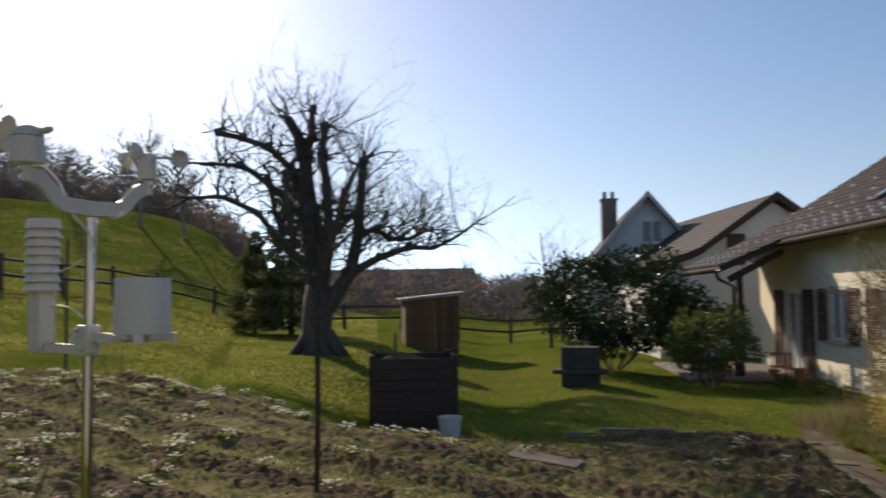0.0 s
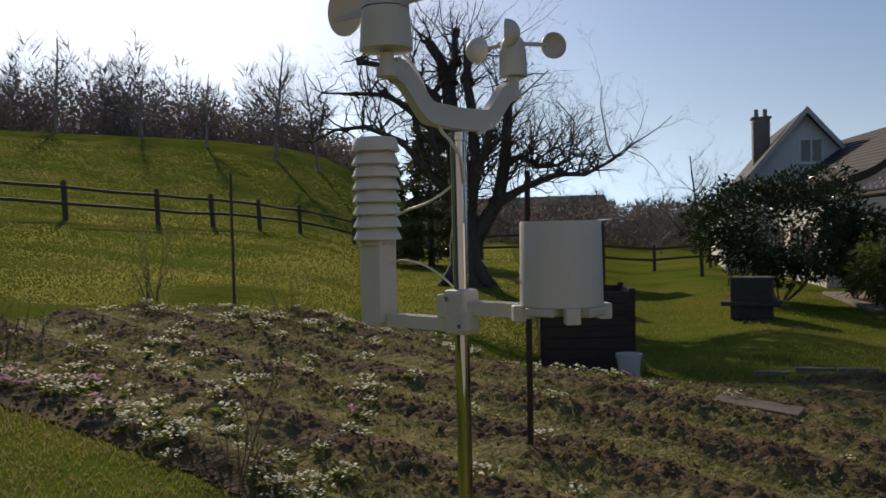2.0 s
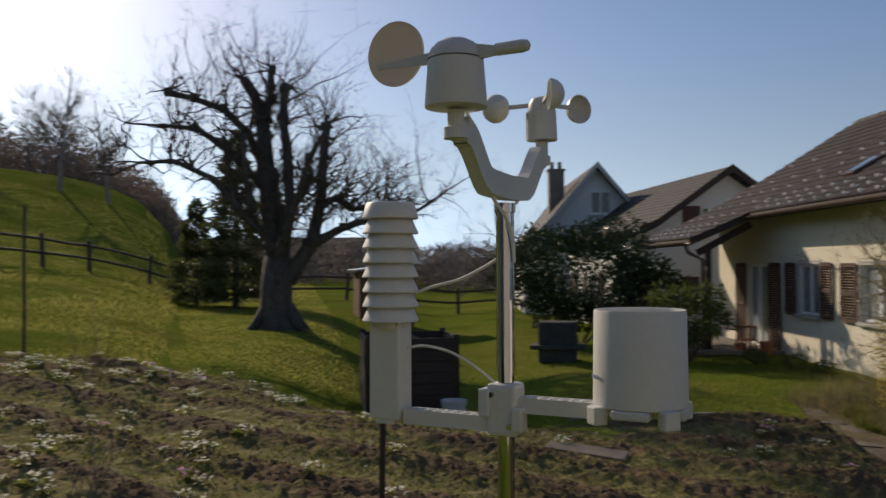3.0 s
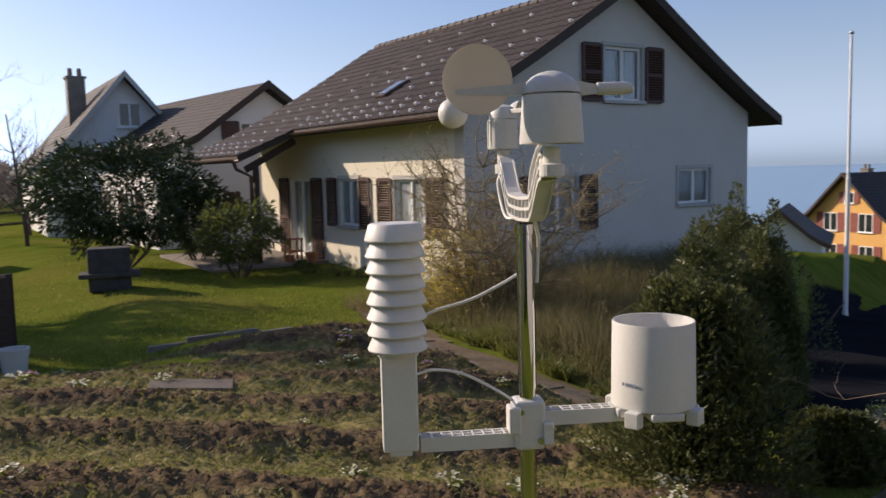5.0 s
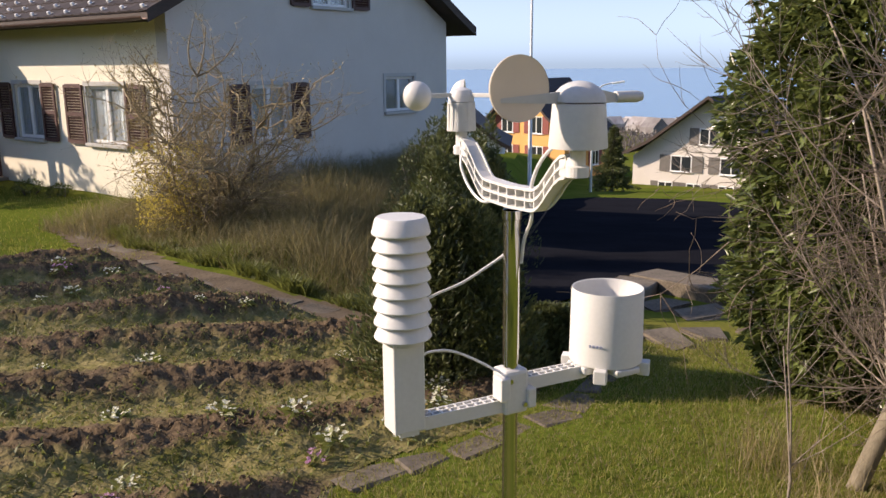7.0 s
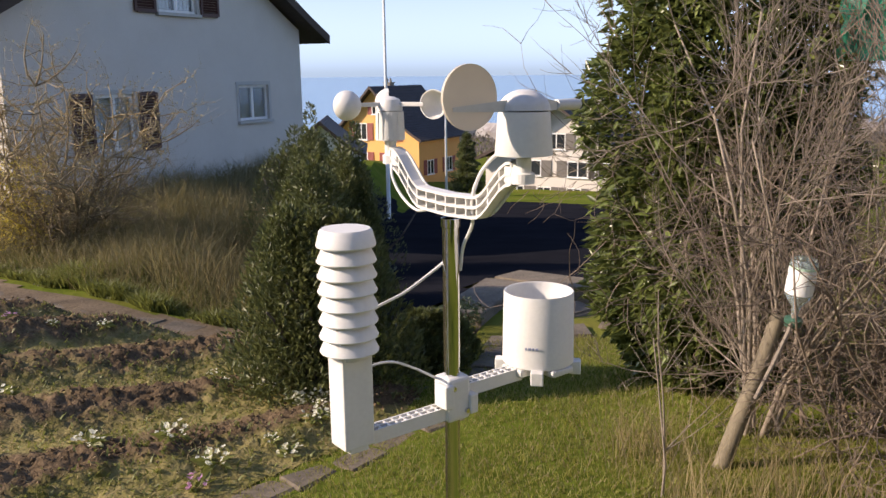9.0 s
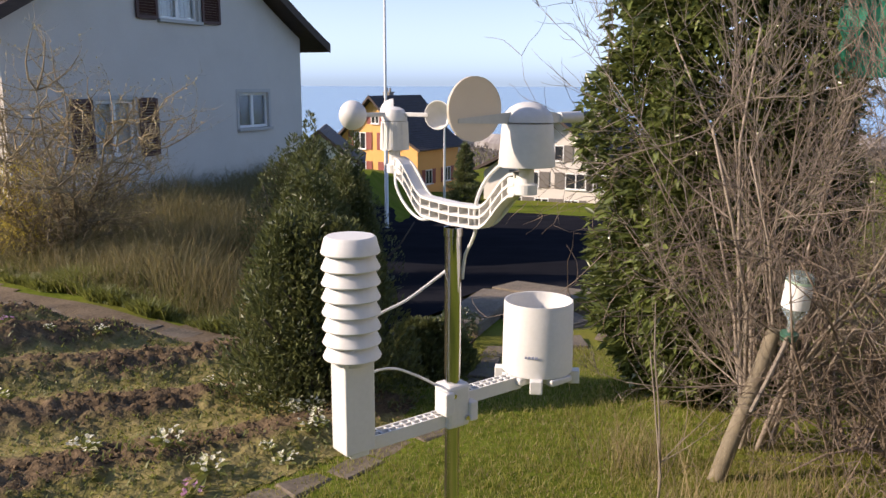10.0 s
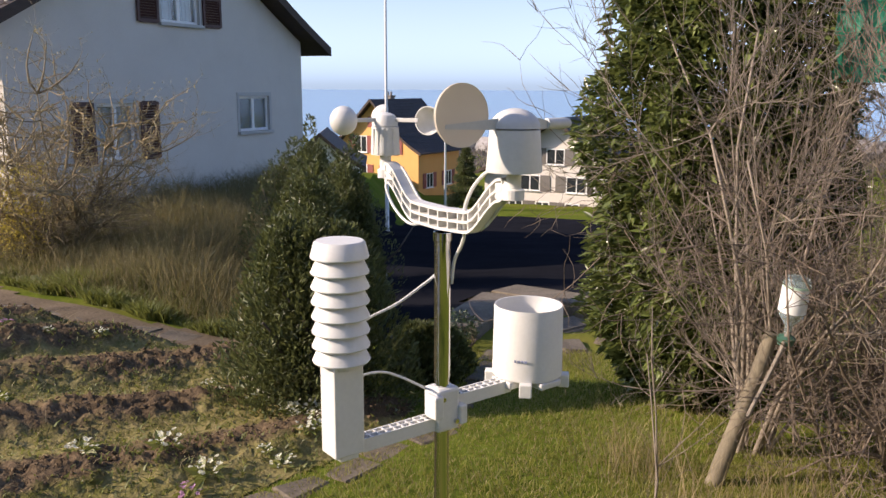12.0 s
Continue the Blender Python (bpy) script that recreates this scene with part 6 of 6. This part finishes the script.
def corner_shrub():
    t = thing("forsythia_shrub", pose(6.2, 11.6, land(6.2, 11.6)), "broad tangled shrub with tan branches and yellow buds", "shrub")
    bark = mat("tan_twig", (0.13, 0.095, 0.055), (0.42, 0.33, 0.185), 9, 0.85, island=0.4)
    w = Wood(161)
    g = w.rng
    tips = []
    for k in range(15):
        w.v, w.f = [], []
        a = 6.283 * k / 15 + g.uniform(-0.2, 0.2)
        out = g.uniform(0.15, 0.75)
        pts, last = w.wander((0.22 * g.random() * math.cos(a), 0.22 * g.random() * math.sin(a), -0.05), (out * math.cos(a), out * math.sin(a), 1.0), g.uniform(1.7, 2.6), g.uniform(0.020, 0.034), 7, 0.16, 0.03, 6, 0.3)
        for _ in range(19):
            q = pts[g.randint(1, 7)]
            b = a + g.gauss(0, 1.1)
            w.grow(q, (math.cos(b), math.sin(b), g.uniform(-0.15, 0.8)), g.uniform(0.5, 0.95), g.uniform(0.010, 0.017), 2, 4, 0.24, 0.04, 0.75, 0.55, 4)
        tips += [v for v in w.v[::3] if v.z > 0.7]
        w.done("stem", bark, t)
    rng = random.Random(3)
    v, f = leaf_cloud(rng, 9000, lambda: (rng.choice(tips), Vector((0, 0, 0.6))), 0.036, 0.5, 0)
    soup("bud_cover", v, f, mat("dry_bud", (0.30, 0.22, 0.08), (0.52, 0.41, 0.17), 5, 0.8, island=0.4), t)

    def low():
        a, q = rng.uniform(0, 6.283), 0.55 * rng.random() ** 0.6
        return Vector((-0.55 + q * math.cos(a), 0.35 + q * math.sin(a), 0.15 + rng.random() ** 1.3 * 1.25)), Vector((0, 0, 0.4))
    v, f = leaf_cloud(rng, 3200, low, 0.05, 0.5, 0)
    soup("blossom", v, f, YELLOW_BUD, t, False)


corner_shrub()


def blades(name, n, spot, height, width, material, label, category, seed, lean=0.35):
    """Separate bent blades of grass."""
    rng = random.Random(seed)
    v, f = [], []
    while n > 0:
        p = spot(rng)
        n -= 1
        if p is None:
            continue
        x, y, z, k = p
        h = height * rng.uniform(0.5, 1.25) * k
        a = rng.uniform(0, 6.283)
        l = lean * rng.uniform(0.2, 1.3) * h
        dx, dy = math.cos(a) * l, math.sin(a) * l
        b = rng.uniform(0, 6.283)
        sx, sy = math.cos(b) * width, math.sin(b) * width
        i = len(v)
        v += [(x - sx, y - sy, z), (x + sx, y + sy, z), (x + dx * 0.4 + sx * 0.7, y + dy * 0.4 + sy * 0.7, z + h * 0.6), (x + dx * 0.4 - sx * 0.7, y + dy * 0.4 - sy * 0.7, z + h * 0.6), (x + dx, y + dy, z + h)]
        f += [(i, i + 1, i + 2, i + 3), (i + 3, i + 2, i + 4)]
    return tagged(soup(name, v, f, material), label, category, kind="stuff")


def lawn_spot(rng):
    d, a = 1.2 + 6.8 * rng.random() ** 0.75, rng.uniform(-40, 62)
    x, y = -1.6 + d * math.cos(radians(a)), 1.2 + d * math.sin(radians(a))
    if in_bed(x, y) or in_road(x, y):
        return None
    return x, y, land(x, y) - 0.005, 0.7 + 0.6 * max(0, noise.noise((x * 1.3, y * 1.3, 8)) + 0.4)


def lawn_spot_left(rng):
    x, y = rng.uniform(-8.5, 0.5), rng.uniform(2.2, 6.6)
    if in_bed(x, y):
        return None
    return x, y, land(x, y) - 0.005, 0.7 + 0.6 * max(0, noise.noise((x * 1.3, y * 1.3, 8)) + 0.4)


def yard_spot(rng):
    x, y = rng.uniform(-9, 7), 11 + 16 * rng.random() ** 1.5
    if in_bed(x, y) or (x > 4.9 and 20.4 < y < 25.6) or x > 7.2:
        return None
    return x, y, land(x, y) - 0.005, 1


def bank_spot(rng):
    x, y = rng.uniform(4.7, 15.5), rng.uniform(6.8, 14.2)
    if y < 6.6 + 0.05 * (x - 4.7) or (x > 7 and y < 7.3 + 0.72 * (x - 7)) or in_road(x, y):
        return None
    edge = smooth01(4.7, 5.4, x)
    return x, y, land(x, y) - 0.02, (0.35 + 0.65 * edge) * (0.55 + 0.45 * smooth01(-0.3, 0.4, noise.noise((x * 0.8, y * 0.8, 4))))


blades("lawn_grass", 90000, lawn_spot, 0.048, 0.0032, BLADE, "short uneven spring lawn grass", "grass", 171, 0.8)
blades("lawn_straw", 46000, lawn_spot, 0.040, 0.0024, DRY_BLADE, "dry straw among the lawn grass", "grass", 172, 1.2)
blades("lawn_grass", 34000, lawn_spot_left, 0.045, 0.0028, BLADE, "short uneven spring lawn grass", "grass", 173, 0.8)
blades("lawn_straw", 26000, lawn_spot_left, 0.045, 0.0026, DRY_BLADE, "dry straw among the lawn grass", "grass", 179, 1.3)
blades("lawn_grass", 42000, yard_spot, 0.05, 0.005, BLADE, "short uneven spring lawn grass", "grass", 174, 0.8)
blades("bank_grass", 42000, bank_spot, 0.75, 0.0045, BANK_BLADE, "tall dull green-brown grass on the house bank", "grass", 175, 1.1)
blades("bank_straw", 6500, bank_spot, 0.85, 0.0032, DRY_BLADE, "tall dry straw on the house bank", "grass", 176, 0.45)


def bank_foot(rng):
    y = rng.uniform(6.8, 12.5)
    x = 4.55 + 0.35 * abs(y - 9) ** 0.8 * 0.3 + abs(rng.gauss(0, 0.45)) + 0.25 * noise.noise((y * 1.5, 3, 1))
    return (x, y, land(x, y) - 0.01, 0.5 + max(0, noise.noise((x * 1.7, y * 1.7, 2)) + 0.4)) if not in_bed(x, y) else None


blades("bank_weeds", 22000, bank_foot, 0.17, 0.009, BED_LEAF, "leafy green weeds at the foot of the bank", "weeds", 180, 0.9)


def meadow_spot(rng):
    az, d = rng.uniform(9, 64), 13 + 55 * rng.random() ** 1.2
    x, y = polar(az, d)
    if in_bed(x, y):
        return None
    return x, y, land(x, y) - 0.02, (0.35 + d * 0.012) * (0.7 + 0.6 * max(0, noise.noise((x * 0.4, y * 0.4, 6)) + 0.3))


# hill grass in the lighter colour that holds the glare
blades("meadow_grass", 130000, meadow_spot, 0.11, 0.010, GLARE_MEADOW_BLADE, "green meadow grass on the hillside, sun glare put into its colour", "grass", 178, 0.9)


def tall_spot(rng):
    cx, cy = rng.choice(((2.1, 2.05), (2.5, 1.7), (2.9, 2.6), (2.2, 1.2)))
    x, y = rng.gauss(cx, 0.16), rng.gauss(cy, 0.16)
    return x, y, land(x, y) - 0.02, 1


blades("tall_straw", 600, tall_spot, 0.42, 0.0022, DRY_BLADE, "tall dry grass stalks round the shrub", "grass", 177, 0.6)


# ---- bed: clods, weeds, flowers ----
def bed_clods():
    rng = random.Random(181)
    v, f = [], []
    for _ in range(44000):
        x, y = rng.uniform(-7.6, 4.4), rng.uniform(4.1, 12.4)
        if math.sin(2 * math.pi * (y + 0.45 * x) / 1.15) < rng.uniform(-0.3, 1.0) or not in_bed(x, y):
            continue
        s = 0.007 + 0.018 * rng.random() ** 2.5
        c = Vector((x, y, land(x, y) + 0.045 + furrow(x, y) + s * 0.1))
        i = len(v)
        ca, sa = math.cos(rng.uniform(0, 6.283)), math.sin(rng.uniform(0, 6.283))
        for o in ((1, 0, -0.1), (0, 0.9, -0.1), (-1, 0, -0.1), (0, -0.9, -0.1), (0.45, 0.3, 0.6), (-0.4, 0.3, 0.5), (0, -0.5, 0.55)):
            q = [a * s * rng.uniform(0.7, 1.3) for a in o]
            v.append(c + Vector((q[0] * ca - q[1] * 0.6 * sa, q[0] * 0.6 * sa + q[1] * ca, q[2])))
        f += [(i, i + 1, i + 4), (i + 1, i + 5, i + 4), (i + 1, i + 2, i + 5), (i + 2, i + 3, i + 6), (i + 2, i + 6, i + 5), (i + 3, i, i + 6), (i, i + 4, i + 6), (i + 4, i + 5, i + 6)]
    tagged(soup("soil_clods", v, f, SOIL), "crumbled brown soil clods on the bed", "soil", kind="stuff")


bed_clods()


def weed_spot(rng):
    x, y = rng.uniform(-7.6, 4.4), rng.uniform(4.1, 12.4)
    if not in_bed(x, y) or noise.noise((x * 0.9, y * 0.9, 12)) + 0.35 * math.sin(2 * math.pi * (y + 0.45 * x) / 1.15 + 2.6) < rng.uniform(-0.35, 0.35):
        return None
    return x, y, land(x, y) + 0.035 + furrow(x, y), rng.uniform(0.5, 1.3)


blades("bed_weeds", 78000, weed_spot, 0.036, 0.009, BED_LEAF, "low green weeds spreading over the bed", "weeds", 183, 1.3)
blades("bed_straw", 30000, weed_spot, 0.05, 0.003, DRY_BLADE, "dry stalks and straw lying on the bed", "straw", 184, 1.8)


def flower_clump(pink, seed):
    t = thing("primrose_clump", pose(0, 0, -5), "low clump of pink primroses in the bed" if pink else "low clump of pale cream primroses in the bed", "flowers", "primroses in the bed")
    rng = random.Random(seed)
    def low():
        a = rng.uniform(0, 6.283)
        return Vector((0.03 * math.cos(a), 0.03 * math.sin(a), 0.01)), Vector((math.cos(a), math.sin(a), 0.35))
    v, f = leaf_cloud(rng, 16, low, 0.11, 0.45, 0.0)
    soup("leaf_rosette", v, f, BED_LEAF, t)
    v, f = [], []
    for _ in range(17):
        a, q = rng.uniform(0, 6.283), 0.10 * rng.random() ** 0.6
        c = Vector((q * math.cos(a), q * math.sin(a), 0.075 + rng.uniform(-0.02, 0.02) - q * 0.2))
        tilt = Vector((rng.gauss(0, 0.4), rng.gauss(0, 0.4), 1)).normalized()
        sx = tilt.orthogonal().normalized()
        sy = tilt.cross(sx)
        s = rng.uniform(0.013, 0.02)
        i = len(v)
        v.append(c - tilt * 0.005)
        for k in range(10):
            rr = s * (1.0 if k % 2 else 0.7)
            v.append(c + sx * rr * math.cos(k * 0.6283) + sy * rr * math.sin(k * 0.6283) + tilt * 0.003)
        f += [(i, i + 1 + k, i + 1 + (k + 1) % 10) for k in range(10)]
    tagged(soup("blossom_head", v, f, PINK_PETAL if pink else PETAL, t), kind="stuff")
    return t


CLUMPS = [flower_clump(False, 191), flower_clump(False, 192), flower_clump(True, 193)]


def scatter_flowers():
    rng = random.Random(195)
    made = 0
    first = {}
    while made < 290:
        zone = rng.random()
        if zone < 0.52:                       # front corner of the bed
            x, y = rng.uniform(-6.6, -2.2), rng.uniform(4.9, 8.2)
            if rng.random() < 0.28:           # thick along the border
                y = 6.5 - 0.43 * (x + 6.0) + abs(rng.gauss(0.12, 0.35))
            elif noise.noise((x * 0.8, y * 0.8, 20)) < rng.uniform(-0.4, 0.3):
                continue
        elif zone < 0.84:                     # along the far edge
            u = rng.random()
            x = -7.4 + 6.8 * u
            y = 11.2 + 1.0 * math.sin(u * 2.6) - rng.random() ** 1.5 * 1.9
        elif zone < 0.95:
            x, y = rng.uniform(-6.5, 3.5), rng.uniform(4.6, 11.5)
        else:
            x, y = rng.choice(((1.9, 4.62), (2.85, 5.5), (2.75, 5.05), (2.5, 4.75), (1.35, 4.75), (2.95, 5.9)))
            x, y = x + rng.gauss(0, 0.09), y + rng.gauss(0, 0.09)
        if not in_bed(x, y):
            continue
        kind = 2 if rng.random() < 0.10 + 0.25 * (x < -4 and y < 6.6) else rng.randint(0, 1)
        s = rng.uniform(0.5, 1.05)
        m = pose(x, y, land(x, y) + 0.045 + furrow(x, y), 0, 0, rng.uniform(0, 360))
        if kind not in first:
            first[kind] = True
            CLUMPS[kind].matrix_basis = m
        else:
            c = copy_thing(CLUMPS[kind], m)
            c.scale = (s, s, s)
        made += 1


scatter_flowers()


def green_sheet():
    t = new("plant_cover", None)
    t.matrix_basis = pose(4.02, 1.42, 2.45)
    tagged(t, "crumpled green plastic cover caught in the shrub", "plastic cover")
    bm = B()
    n = 12
    g = [[bm.verts.new((0.10 * noise.noise((i * 0.5, j * 0.5, 1)) + 0.06 * noise.noise((i, j, 4)), -0.25 + 0.5 * i / n + 0.05 * noise.noise((i * 0.4, j * 0.7, 2)), -0.3 + 0.75 * j / n)) for j in range(n + 1)] for i in range(n + 1)]
    for i in range(n):
        for j in range(n):
            bm.faces.new((g[i][j], g[i + 1][j], g[i + 1][j + 1], g[i][j + 1]))
    bmesh.ops.solidify(bm, geom=list(bm.faces), thickness=0.004)
    part("sheet", bm, leaf_mat("green_plastic", (0.02, 0.25, 0.16), (0.04, 0.34, 0.22), 0.35, 0.4, 0), t)


green_sheet()
